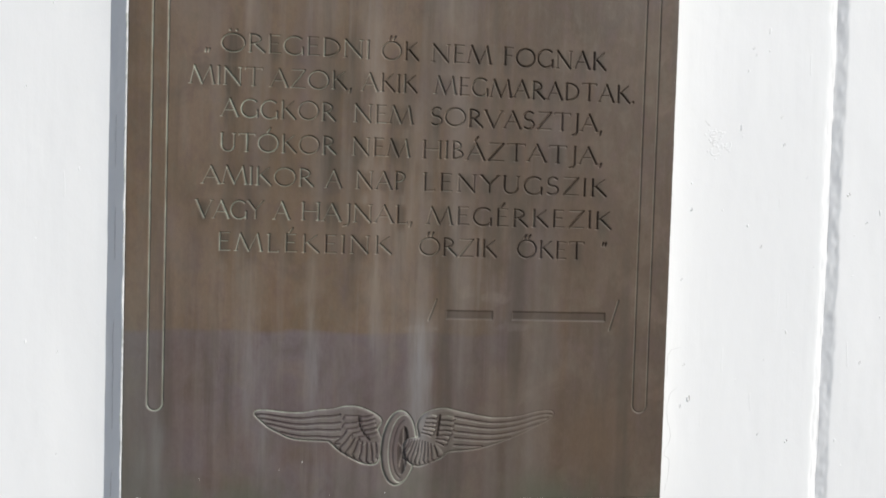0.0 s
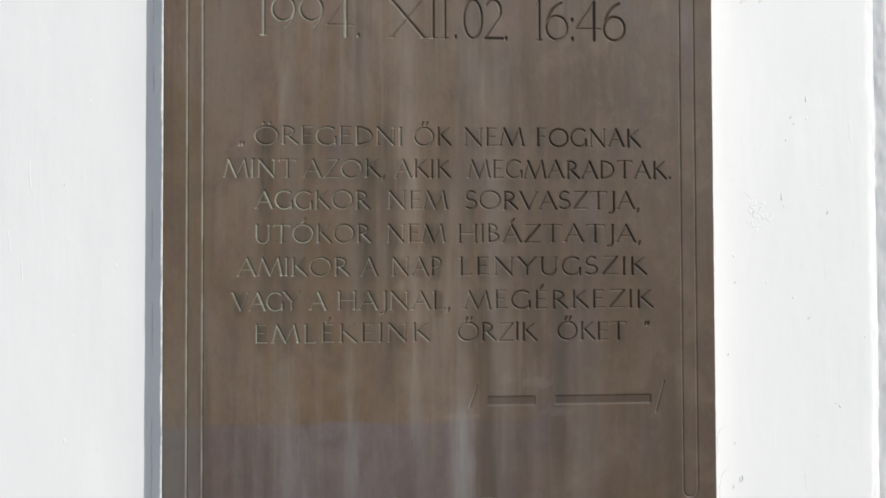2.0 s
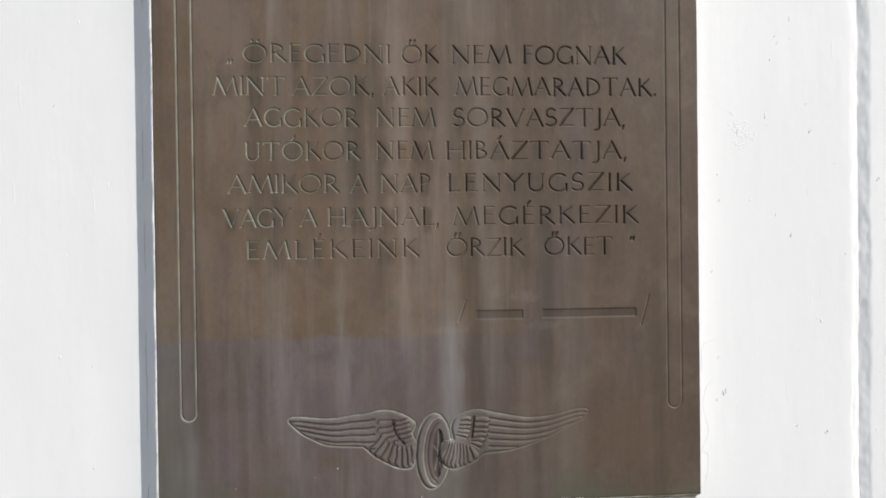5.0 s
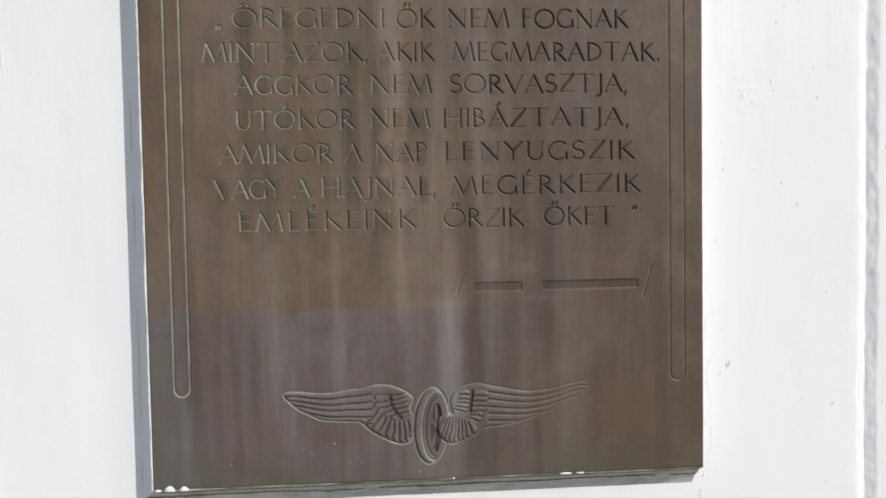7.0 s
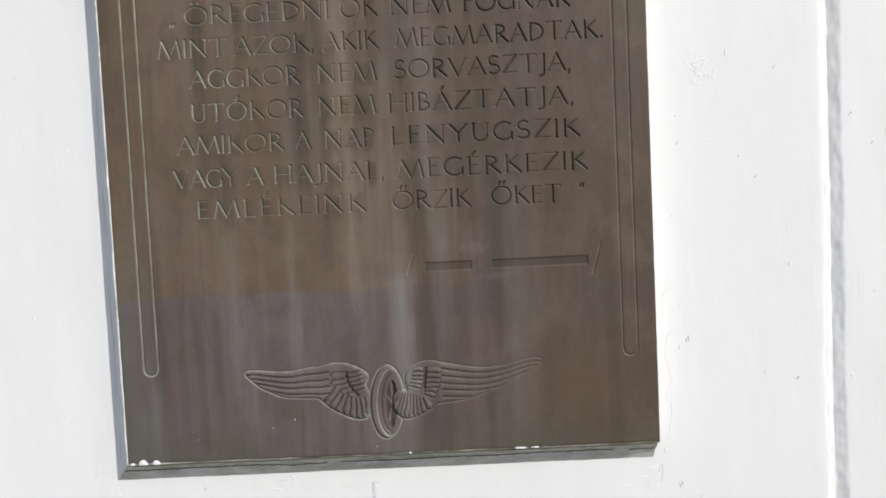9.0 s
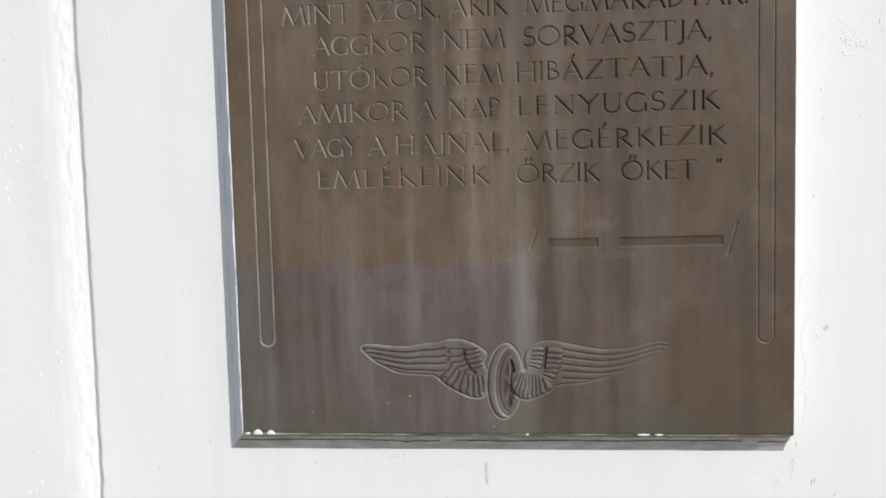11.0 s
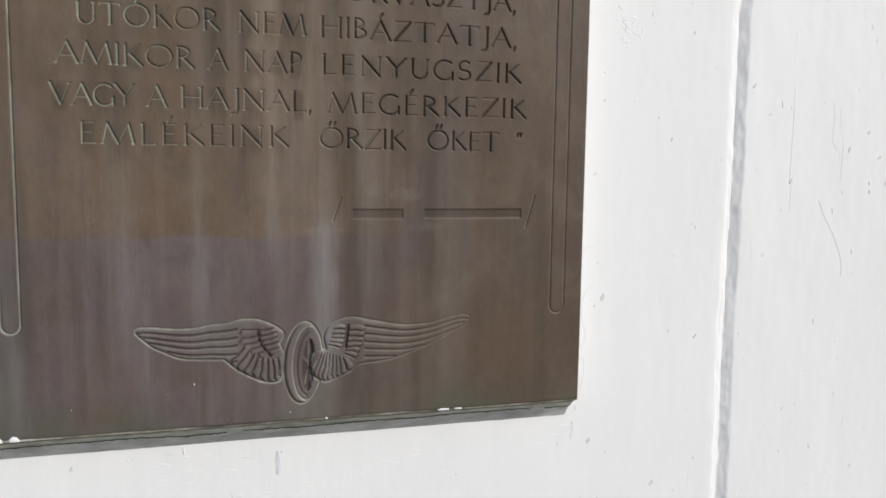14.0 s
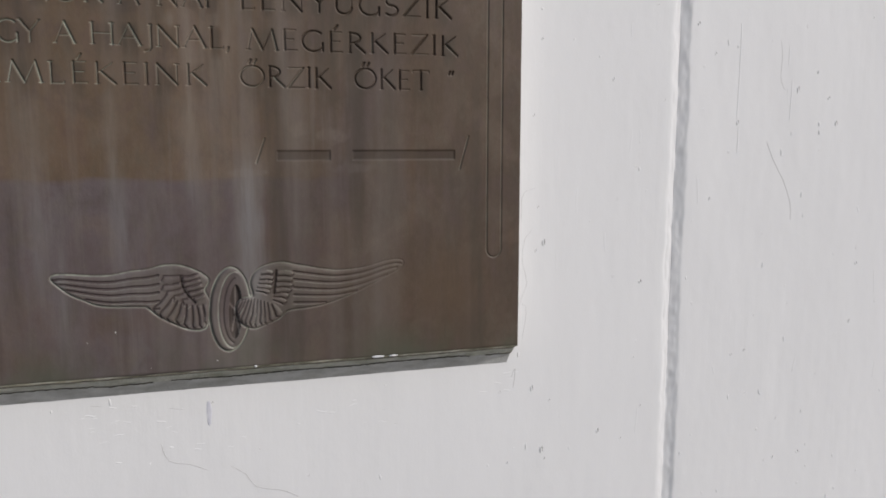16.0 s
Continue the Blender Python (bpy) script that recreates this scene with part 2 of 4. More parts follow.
def thread(bm, pts, r, sides=5):
    """A thin tapering cord through pts."""
    rings = []
    for k, p in enumerate(pts):
        p = Vector(p)
        d = (Vector(pts[min(k + 1, len(pts) - 1)]) - Vector(pts[max(k - 1, 0)])).normalized()
        u = d.cross(Vector((0, 1, 0))).normalized()
        w = d.cross(u)
        f = r * (0.35 if k in (0, len(pts) - 1) else 1.0)
        rings.append([bm.verts.new(p + f * (math.cos(a) * u + math.sin(a) * w)) for a in (2 * math.pi * s / sides for s in range(sides))])
    for a, c in zip(rings, rings[1:]):
        for s in range(sides):
            bm.faces.new((a[s], a[(s + 1) % sides], c[(s + 1) % sides], c[s]))


# ---- ground and wall ----
WALL_Y, FRONT_Y = 0.614, 0.588
paving = new("ground", box_mesh("ground", -400, 400, -800, 400, -0.3, 0.0, PAVING))
tagged(paving, "worn grey concrete paving before the wall", "paving", kind="structure")

JOINTS = (-0.330, 0.4243)
HALF, DEEP = {-0.330: 0.0118, 0.4243: 0.0089}, {-0.330: 0.0058, 0.4243: 0.0044}
LEAN = 0.0058    # the deepest line of the wide joint lies to one side
SOFT = {-0.330: (0.0042, 0.0010), 0.4243: (0.0018, 0.0008)}
wall = new("wall_north", box_mesh("wall_north", -2.6, 3.0, WALL_Y + 0.018, WALL_Y + 0.34, 0.0, 3.4, PAINT))
tagged(wall, "thick white brush-painted rendered wall with upright V joints", "wall", kind="structure")


def span(a, b, step):
    return np.linspace(a, b, max(2, int(round((b - a) / step)) + 1))


def steps(*runs):
    out = [span(*r) for r in runs]
    return np.concatenate([out[0]] + [o[1:] for o in out[1:]])


ZS = steps((0.0, 1.1, 0.11), (1.1, 1.92, 0.002), (1.92, 3.4, 0.11))


def wall_depth(X, Z):
    y = WALL_Y + 0.0007 * vnoise(X * 9, Z * 5, 3) + 0.0003 * vnoise(X * 40, Z * 14, 4) + 0.0001 * vnoise(X * 120, Z * 30, 5)
    for j in JOINTS:
        wob = 0.0009 * vnoise(Z * 14 + 0 * X, Z * 0 + j * 50, 6) + 0.0008 * vnoise(Z * 70 + 0 * X, Z * 0 + j * 50, 9) + 0.0004 * vnoise(Z * 190 + 0 * X, Z * 0 + j * 50, 14)
        off = X - j - wob
        if j < 0:
            off = np.where(off < LEAN, (off - LEAN) * HALF[j] / (HALF[j] + LEAN), (off - LEAN) * HALF[j] / (HALF[j] - LEAN))
        soft = np.where(off < 0, SOFT[j][0] * (1 + 0.5 * vnoise(Z * 45, Z * 0 + 3, 10)), SOFT[j][1])
        into = HALF[j] - np.abs(off) + 0.0007 * vnoise(X * 90, Z * 55, 12)
        k = np.clip(0.5 * (into + np.sqrt(into * into + soft * soft)) / HALF[j], 0, 1)
        k = np.where(into < -0.008, 0, k * np.clip((into + 0.008) / 0.004, 0, 1))
        lump = 0.0005 * vnoise(X * 190, Z * 60, 7) + 0.00035 * vnoise(X * 300, Z * 160, 8) + 0.0002 * vnoise(X * 480, Z * 240, 13)
        y = y + DEEP[j] * k + lump * np.clip(into / HALF[j] * 3, 0, 1)
    return y


def skin(x, z):
    """The wall's surface at one place."""
    return float(wall_depth(np.array(float(x)), np.array(float(z))))


def wall_panel(x0, x1, xs):
    X, Z = np.meshgrid(xs, ZS)
    return part("panel", grid_sheet("panel", xs, ZS, wall_depth(X, Z), PAINT, WALL_Y + 0.03), wall)


a, c = JOINTS[0] + LEAN, JOINTS[1]
wall_panel(-2.6, a, steps((-2.6, -0.6, 0.25), (-0.6, a - 0.031, 0.0025), (a - 0.031, a, 0.0008)))
wall_panel(a, c, steps((a, a + 0.021, 0.0008), (a + 0.021, c - 0.021, 0.0025), (c - 0.021, c, 0.0008)))
wall_panel(c, 3.0, steps((c, c + 0.021, 0.0008), (c + 0.021, 0.85, 0.0025), (0.85, 3.0, 0.25)))

# ---- carved strokes: outlines on a unit box, feet at 0, heads at 1 ----
THICK, THIN = 1.06, 0.46


def line(*p, w=THICK):
    return [(p[i], p[i + 1]) for i in range(0, len(p), 2)], w


def arc(cx, cz, rx, rz, a0, a1, w=0.85):
    n = max(5, int(abs(a1 - a0) / 18))
    return [(cx + rx * math.cos(radians(a0 + (a1 - a0) * i / n)), cz + rz * math.sin(radians(a0 + (a1 - a0) * i / n))) for i in range(n + 1)], w


def ring(cx, cz, rx, rz, w=0.85):
    return arc(cx, cz, rx, rz, 0, 360, w)


GLYPHS = {}


def glyph(ch, width, *strokes):
    GLYPHS[ch] = (width, strokes)


def serif(x, z):
    return line(x - 0.07, z, x + 0.07, z, w=THIN)


glyph("A", 0.80, line(0.0, 0, 0.40, 1, w=THIN), line(0.40, 1, 0.80, 0), line(0.16, 0.36, 0.62, 0.36, w=0.45), serif(0.0, 0), serif(0.8, 0))
glyph("B", 0.55, line(0.08, 0, 0.08, 1), arc(0.12, 0.76, 0.30, 0.24, 90, -90), arc(0.12, 0.26, 0.40, 0.26, 90, -90))
glyph("D", 0.75, line(0.08, 0, 0.08, 1), arc(0.12, 0.5, 0.60, 0.5, 90, -90))
glyph("E", 0.50, line(0.08, 0, 0.08, 1), line(0.08, 1, 0.46, 1, w=THIN), line(0.08, 0.53, 0.40, 0.53, w=THIN), line(0.08, 0, 0.50, 0, w=THIN))
glyph("F", 0.48, line(0.08, 0, 0.08, 1), line(0.08, 1, 0.46, 1, w=THIN), line(0.08, 0.53, 0.40, 0.53, w=THIN), serif(0.08, 0))
glyph("G", 0.82, arc(0.45, 0.5, 0.45, 0.52, 50, 320), line(0.80, 0.02, 0.80, 0.40))
glyph("H", 0.72, line(0.06, 0, 0.06, 1), line(0.66, 0, 0.66, 1), line(0.06, 0.52, 0.66, 0.52, w=THIN), serif(0.06, 0), serif(0.66, 0), serif(0.06, 1), serif(0.66, 1))
glyph("I", 0.14, line(0.07, 0, 0.07, 1), serif(0.07, 0), serif(0.07, 1))
glyph("J", 0.30, line(0.24, 1, 0.24, -0.08, 0.16, -0.22, 0.0, -0.26), serif(0.24, 1))
glyph("K", 0.62, line(0.08, 0, 0.08, 1), line(0.54, 1, 0.12, 0.52, w=THIN), line(0.20, 0.58, 0.62, 0), serif(0.08, 0))
glyph("L", 0.48, line(0.08, 0, 0.08, 1), line(0.08, 0, 0.48, 0.0, 0.48, 0.08, w=THIN), serif(0.08, 1))
glyph("M", 1.00, line(0.0, 0, 0.16, 1, w=THIN), line(0.16, 1, 0.50, 0), line(0.50, 0, 0.84, 1, w=THIN), line(0.84, 1, 1.0, 0), serif(0.0, 0), serif(1.0, 0))
glyph("N", 0.84, line(0.08, 0, 0.08, 1, w=THIN), line(0.08, 1, 0.76, 0), line(0.76, 0, 0.76, 1, w=THIN), serif(0.08, 0), serif(0.76, 1))
glyph("O", 0.98, ring(0.49, 0.5, 0.48, 0.52))
glyph("P", 0.52, line(0.08, 0, 0.08, 1), arc(0.12, 0.72, 0.38, 0.28, 90, -90), serif(0.08, 0))
glyph("R", 0.64, line(0.08, 0, 0.08, 1), arc(0.12, 0.74, 0.36, 0.26, 90, -90), line(0.24, 0.48, 0.64, 0), serif(0.08, 0))
glyph("S", 0.50, arc(0.26, 0.75, 0.22, 0.26, 40, 270), arc(0.24, 0.25, 0.25, 0.26, 90, -140))
glyph("T", 0.66, line(0.33, 0, 0.33, 1), line(0.0, 1, 0.66, 1, w=THIN), line(0.0, 1, 0.0, 0.9, w=THIN), line(0.66, 1, 0.66, 0.9, w=THIN), serif(0.33, 0))
glyph("U", 0.72, line(0.07, 1, 0.07, 0.36), arc(0.36, 0.32, 0.29, 0.34, 180, 360), line(0.65, 0.32, 0.65, 1, w=THIN), serif(0.07, 1), serif(0.65, 1))
glyph("V", 0.78, line(0.0, 1, 0.40, 0), line(0.40, 0, 0.78, 1, w=THIN), serif(0.0, 1), serif(0.78, 1))
glyph("X", 0.74, line(0.02, 1, 0.72, 0), line(0.04, 0, 0.70, 1, w=THIN), serif(0.02, 1), serif(0.7, 1), serif(0.04, 0), serif(0.72, 0))
glyph("Y", 0.72, line(0.0, 1, 0.36, 0.48), line(0.72, 1, 0.36, 0.48, 0.36, 0, w=0.8), serif(0.0, 1), serif(0.72, 1))
glyph("Z", 0.62, line(0.04, 1, 0.60, 1, w=THIN), line(0.60, 1, 0.02, 0), line(0.02, 0, 0.62, 0, w=THIN))
glyph("0", 0.62, ring(0.31, 0.5, 0.29, 0.5))
glyph("1", 0.20, line(0.10, 0, 0.10, 1), line(0.10, 1, 0.0, 0.9, w=THIN), serif(0.10, 0))
glyph("2", 0.58, arc(0.28, 0.72, 0.25, 0.28, 150, -30), line(0.51, 0.58, 0.02, 0, w=THIN), line(0.02, 0, 0.58, 0))
glyph("4", 0.66, line(0.48, 0, 0.48, 1), line(0.48, 1, 0.0, 0.30, w=THIN), line(0.0, 0.30, 0.66, 0.30, w=THIN))
glyph("6", 0.62, ring(0.31, 0.31, 0.28, 0.31), arc(0.62, 0.31, 0.59, 0.69, 180, 108))
glyph("9", 0.62, ring(0.31, 0.69, 0.28, 0.31), arc(0.0, 0.69, 0.59, 0.62, 0, -50, 0.6))
glyph(".", 0.10, line(0.05, 0.0, 0.05, 0.04))
glyph(":", 0.10, line(0.05, 0.0, 0.05, 0.04), line(0.05, 0.5, 0.05, 0.54))
glyph(",", 0.10, line(0.06, 0.04, 0.0, -0.16))
glyph("\u201e", 0.26, line(0.05, 0.06, 0.0, -0.1), line(0.22, 0.06, 0.17, -0.1))
glyph("\u201d", 0.26, line(0.05, 1.0, 0.0, 0.84), line(0.22, 1.0, 0.17, 0.84))
# true widths of the capitals against their height
WIDTHS = dict(A=0.86, B=0.56, D=0.82, E=0.60, F=0.56, G=0.88, H=0.90, K=0.78, L=0.56, M=1.18, N=0.94, O=1.08, P=0.58, R=0.74, S=0.58, T=0.86, U=0.82, V=0.86, Y=0.82, Z=0.76)
for ch, w in WIDTHS.items():
    old, strokes = GLYPHS[ch]
    glyph(ch, w, *[([(u * w / old, v) for u, v in pts], fat) for pts, fat in strokes])
MARKS = {"\u00d6": ("O", "dots"), "\u0150": ("O", "long"), "\u00d3": ("O", "acute"), "\u00c1": ("A", "acute"), "\u00c9": ("E", "acute")}
for ch, (base, mark) in MARKS.items():
    w, s = GLYPHS[base]
    m = w / 2
    if mark == "dots":
        s += (line(m - 0.15, 1.20, m - 0.15, 1.23), line(m + 0.15, 1.20, m + 0.15, 1.23))
    elif mark == "long":
        s += (line(m - 0.14, 1.14, m - 0.06, 1.32), line(m + 0.08, 1.14, m + 0.18, 1.32))
    else:
        s += (line(m - 0.05, 1.12, m + 0.09, 1.34),)
    glyph(ch, w, *s)

CUTS = []          # (points, half width, depth, deposit and painted shading) in metres on the plate's face


WORDS = []         # (foot, start, end)
LETTERS = []       # (centre, width, foot, height, dirt, length of the run below)


def carve(text, x0, x1, foot, cap=0.0138, half=0.00090, depth=0.0019):
    WORDS.append((foot, x0, x1))
    total = sum(GLYPHS[ch][0] for ch in text) * cap
    gap = (x1 - x0 - total) / max(1, len(text) - 1)
    squeeze = 1.0
    if gap > 0.0026 and len(text) > 1:
        squeeze = min(1.22, (x1 - x0 - 0.0026 * (len(text) - 1)) / total)
        gap = (x1 - x0 - total * squeeze) / (len(text) - 1)
    if gap < 0.0016 and len(text) > 1:
        gap = 0.0016
        squeeze = (x1 - x0 - gap * (len(text) - 1)) / total
    x = x0
    for ch in text:
        w, strokes = GLYPHS[ch]
        jog = random.uniform(-0.0003, 0.0003)
        # groove colour: lit edge painted in, pale on the left, darker to the right
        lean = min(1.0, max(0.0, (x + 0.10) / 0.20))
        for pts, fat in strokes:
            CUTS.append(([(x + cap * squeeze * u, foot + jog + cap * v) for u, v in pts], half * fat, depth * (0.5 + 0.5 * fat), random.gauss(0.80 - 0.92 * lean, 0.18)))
        if w > 0.3 and cap < 0.02:
            LETTERS.append((x + w * cap * squeeze / 2, w * cap * squeeze, foot, cap, random.uniform(0.08, 0.68), random.uniform(0.003, 0.016)))
        x += w * cap * squeeze + gap


LINE_FEET = (1.7392, 1.7132, 1.6880, 1.6612, 1.6348, 1.6078, 1.5820)
for row, words in enumerate((
    (("\u201e", -0.1193, -0.1142), ("\u00d6REGEDNI", -0.107, 0.0092), ("\u0150K", 0.0192, 0.0482), ("NEM", 0.0592, 0.1074), ("FOGNAK", 0.1182, 0.2040)),
    (("MINT", -0.1303, -0.0749), ("AZOK,", -0.0680, -0.0046), ("AKIK", 0.0041, 0.0477), ("MEGMARADTAK.", 0.0628, 0.2296)),
    (("AGGKOR", -0.1058, -0.0170), ("NEM", -0.0021, 0.0450), ("SORVASZTJA,", 0.0601, 0.2027)),
    (("UT\u00d3KOR", -0.1065, -0.0159), ("NEM", -0.0027, 0.0432), ("HIB\u00c1ZTATJA,", 0.0543, 0.2038)),
    (("AMIKOR", -0.1197, -0.0332), ("A", -0.0227, -0.0098), ("NAP", 0.0011, 0.0404), ("LENYUGSZIK", 0.0552, 0.2083)),
    (("VAGY", -0.1239, -0.0724), ("A", -0.0633, -0.0509), ("HAJNAL,", -0.0418, 0.0471), ("MEG\u00c9RKEZIK", 0.0597, 0.2133)),
    (("EML\u00c9KEINK", -0.1070, 0.0305), ("\u0150RZIK", 0.0538, 0.1171), ("\u0150KET", 0.1349, 0.1911), ("\u201d", 0.2069, 0.2127)),
)):
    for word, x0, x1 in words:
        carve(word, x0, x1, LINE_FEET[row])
carve("1994.", -0.1035, -0.0240, 1.8262, 0.0315, 0.0012, 0.0020)
carve("XII.", -0.0005, 0.0545, 1.8262, 0.0315, 0.0012, 0.0020)
carve("02.", 0.0590, 0.0950, 1.8262, 0.0315, 0.0012, 0.0020)
carve("16:46", 0.1180, 0.1930, 1.8262, 0.0315, 0.0012, 0.0020)
CUTS.append(([(0.063, 1.5285), (0.069, 1.5455)], 0.0009, 0.0012, 0.3))
CUTS.append(([(0.2155, 1.5225), (0.2225, 1.5475)], 0.0009, 0.0012, 0.3))
BARS = ((0.0770, 0.1165, 1.5295, 1.5375), (0.1320, 0.2120, 1.5295, 1.5375))

# long round-ended channels down both sides
for x in (-0.1535, 0.2440):
    r, foot = 0.0060, 1.4590
    lip = [(x - r, 2.03), (x - r, foot)] + [(x + r * math.cos(a), foot + r * math.sin(a)) for a in np.linspace(math.pi, 2 * math.pi, 12)] + [(x + r, foot), (x + r, 2.03)]
    CUTS.append((lip, 0.0010 if x < 0 else 0.0008, 0.0016 if x < 0 else 0.0011, 0.85 if x < 0 else 0.25))

# ---- winged wheel ----
def smooth_loop(pts, n=4, closed=True):
    p = [Vector(q) for q in pts]
    out = []
    for i in range(len(p) if closed else len(p) - 1):
        a, q, r, s = (p[(i + k) % len(p)] if closed else p[min(max(i + k, 0), len(p) - 1)] for k in (-1, 0, 1, 2))
        for k in range(n):
            u = k / n
            out.append(0.5 * ((2 * q) + (r - a) * u + (2 * a - 5 * q + 4 * r - s) * u * u + (3 * q - a - 3 * r + s) * u ** 3))
    return [(v[0], v[1]) for v in out] + ([] if closed else [tuple(pts[-1])])


def mm(*v):
    return [(v[i] / 1000, 1.4 + v[i + 1] / 1000) for i in range(0, len(v), 2)]


WING_A = smooth_loop(mm(-75.6, 51, -70.5, 54, -49, 52, -37, 52, -25, 54, -13, 55, -5, 57, 3, 57.5, 11, 56, 19, 52.5, 25, 48.5, 27, 44.4, 24, 38.5, 25.5, 34.5, 27.5, 28, 25.5, 13, 21.6, 9.4, 15, 9.6, 7, 12.4, -7, 20.5, -14.6, 27.3, -19, 28.5, -38, 29.5, -48, 31.4, -56, 35.3, -63.4, 39.1, -71, 45.5))
WING_B = smooth_loop(mm(57.3, 32.6, 55.8, 41, 58.1, 48, 64.6, 53.2, 77.4, 56, 90, 53.6, 107.6, 50, 121, 48.3, 139, 49.6, 157, 53.9, 167, 54.6, 170.4, 52.2, 168, 47.9, 157, 42, 134, 31, 112, 23.4, 98, 21, 83, 19.5, 76.6, 14.3, 68, 10.6, 59.3, 7.7, 53, 9, 48.8, 12, 46, 16.5, 45, 22.7, 46.7, 28.6, 51.4, 31.4))
HUB = (0.0412, 1.4230)


def oval(c, rx, rz, lean=3.0, n=40, a0=0, a1=360):
    s, k = math.sin(radians(lean)), math.cos(radians(lean))
    out = []
    for i in range(n + 1):
        a = radians(a0 + (a1 - a0) * i / n)
        u, v = rx * math.cos(a), rz * math.sin(a)
        out.append((c[0] + u * k + v * s, c[1] - u * s + v * k))
    return out


RELIEF = []        # closed outlines that stand proud: (points, height, outline of what lies over them)
for loop in (WING_A, WING_B):
    RELIEF.append((loop, 0.0009, None))
    ring_loop = loop + loop[:1]
    for p, q in zip(ring_loop, ring_loop[1:]):
        far = min(1.0, max(0.0, (p[0] - 0.09) / 0.05))
        CUTS.append(([p, q], 0.0010 - 0.0003 * far, 0.0012 - 0.0008 * far, (0.62 - 0.55 * far) * (1.0 if loop is WING_A else 0.65) * (1 + 0.5 * float(vnoise(np.array(p[0] * 260), np.array(p[1] * 260), 71)))))


def covered(loop, x, z):
    """Whether a place lies within a closed outline."""
    odd = False
    for (xa, za), (xb, zb) in zip(loop, loop[1:] + loop[:1]):
        if (za > z) != (zb > z) and x < (xb - xa) * (z - za) / (zb - za) + xa:
            odd = not odd
    return odd


def behind_wing(pts, half, depth, salt_shading):
    """Cut a line on the wheel, but for what the far wing covers."""
    for p, q in zip(pts, pts[1:]):
        if not covered(WING_B, (p[0] + q[0]) / 2, (p[1] + q[1]) / 2):
            CUTS.append(([p, q], half, depth, salt_shading))


WHEEL = oval(HUB, 0.0143, 0.0309)
# the tyre stands proud, its side falls back in two steps to the spoked opening
RELIEF.append((WHEEL, 0.0016, WING_B))
behind_wing(WHEEL, 0.0011, 0.0014, 0.75)
SIDE = oval((0.0442, 1.4228), 0.0112, 0.0280)
RELIEF.append((SIDE, -0.0007, WING_B))
behind_wing(SIDE, 0.0009, 0.0010, 0.55)
behind_wing(oval((0.0452, 1.4222), 0.0088, 0.0240, a0=100, a1=262), 0.0008, 0.0009, -0.45)
AXLE = (0.0448, 1.4212)
OPENING = oval(AXLE, 0.0046, 0.0200)
RELIEF.append((OPENING, -0.0026, WING_B))
behind_wing(oval(AXLE, 0.0046, 0.0200, a0=-80, a1=60), 0.0006, 0.0004, 0.40)
for k in range(5):
    a = radians(72 * k + 15)
    end = (AXLE[0] + 0.0044 * math.cos(a), AXLE[1] + 0.0190 * math.sin(a))
    side = (-0.0008 * math.sin(a), 0.0008 * math.cos(a))
    RELIEF.append(([(AXLE[0] + side[0], AXLE[1] + side[1]), (end[0] + side[0], end[1] + side[1]), (end[0] - side[0], end[1] - side[1]), (AXLE[0] - side[0], AXLE[1] - side[1])], 0.0008, WING_B))
RELIEF.append((oval(AXLE, 0.0018, 0.0034, n=14), 0.0015, WING_B))
# root of the far wing, which grips the wheel's rim
ROOT = smooth_loop(mm(45.2, 22.7, 46.7, 28.6, 51.4, 31.4, 57, 32.4, 60, 20, 55, 8.6, 48.8, 12, 46, 16.5))
RELIEF.append((ROOT, 0.0012, None))


def heights(loop, x):
    """Top and bottom of a closed outline at x."""
    zs = [za + (zb - za) * (x - xa) / (xb - xa) for (xa, za), (xb, zb) in zip(loop, loop[1:] + loop[:1]) if (xa - x) * (xb - x) <= 0 and xa != xb]
    return (max(zs), min(zs)) if zs else None


def feathers(loop, tip_x, root_x, wane):
    """Long flight feathers from root to tip, each laid on the one below."""
    top, foot = heights(loop, root_x)
    for k in range(1, 6):
        drop = (top - foot) * (k / 6 + random.uniform(-0.015, 0.015))
        ridge = []
        for x in span(root_x, tip_x, 0.004 * (1 if tip_x > root_x else -1)):
            both = heights(loop, x)
            near = abs(x - tip_x) / abs(root_x - tip_x)
            z = both[0] - drop * (0.55 + 0.45 * near) if both else 0
            if not both or z < both[1] + 0.0008:
                break
            ridge.append((x, z))
        for p, q in zip(ridge, ridge[1:]):
            far = 1.0 - (1.0 - wane) * min(1.0, abs(p[0] - root_x) / 0.05)
            # dark crease and flat pale line below it: shade and highlight painted in
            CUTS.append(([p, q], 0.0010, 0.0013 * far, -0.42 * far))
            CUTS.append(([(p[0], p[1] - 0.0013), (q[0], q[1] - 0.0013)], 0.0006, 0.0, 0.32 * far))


def along(pts, u):
    """A place on an open polyline, u from 0 to 1."""
    k = min(int(u * (len(pts) - 1)), len(pts) - 2)
    f = u * (len(pts) - 1) - k
    return Vector(pts[k]) * (1 - f) + Vector(pts[k + 1]) * f


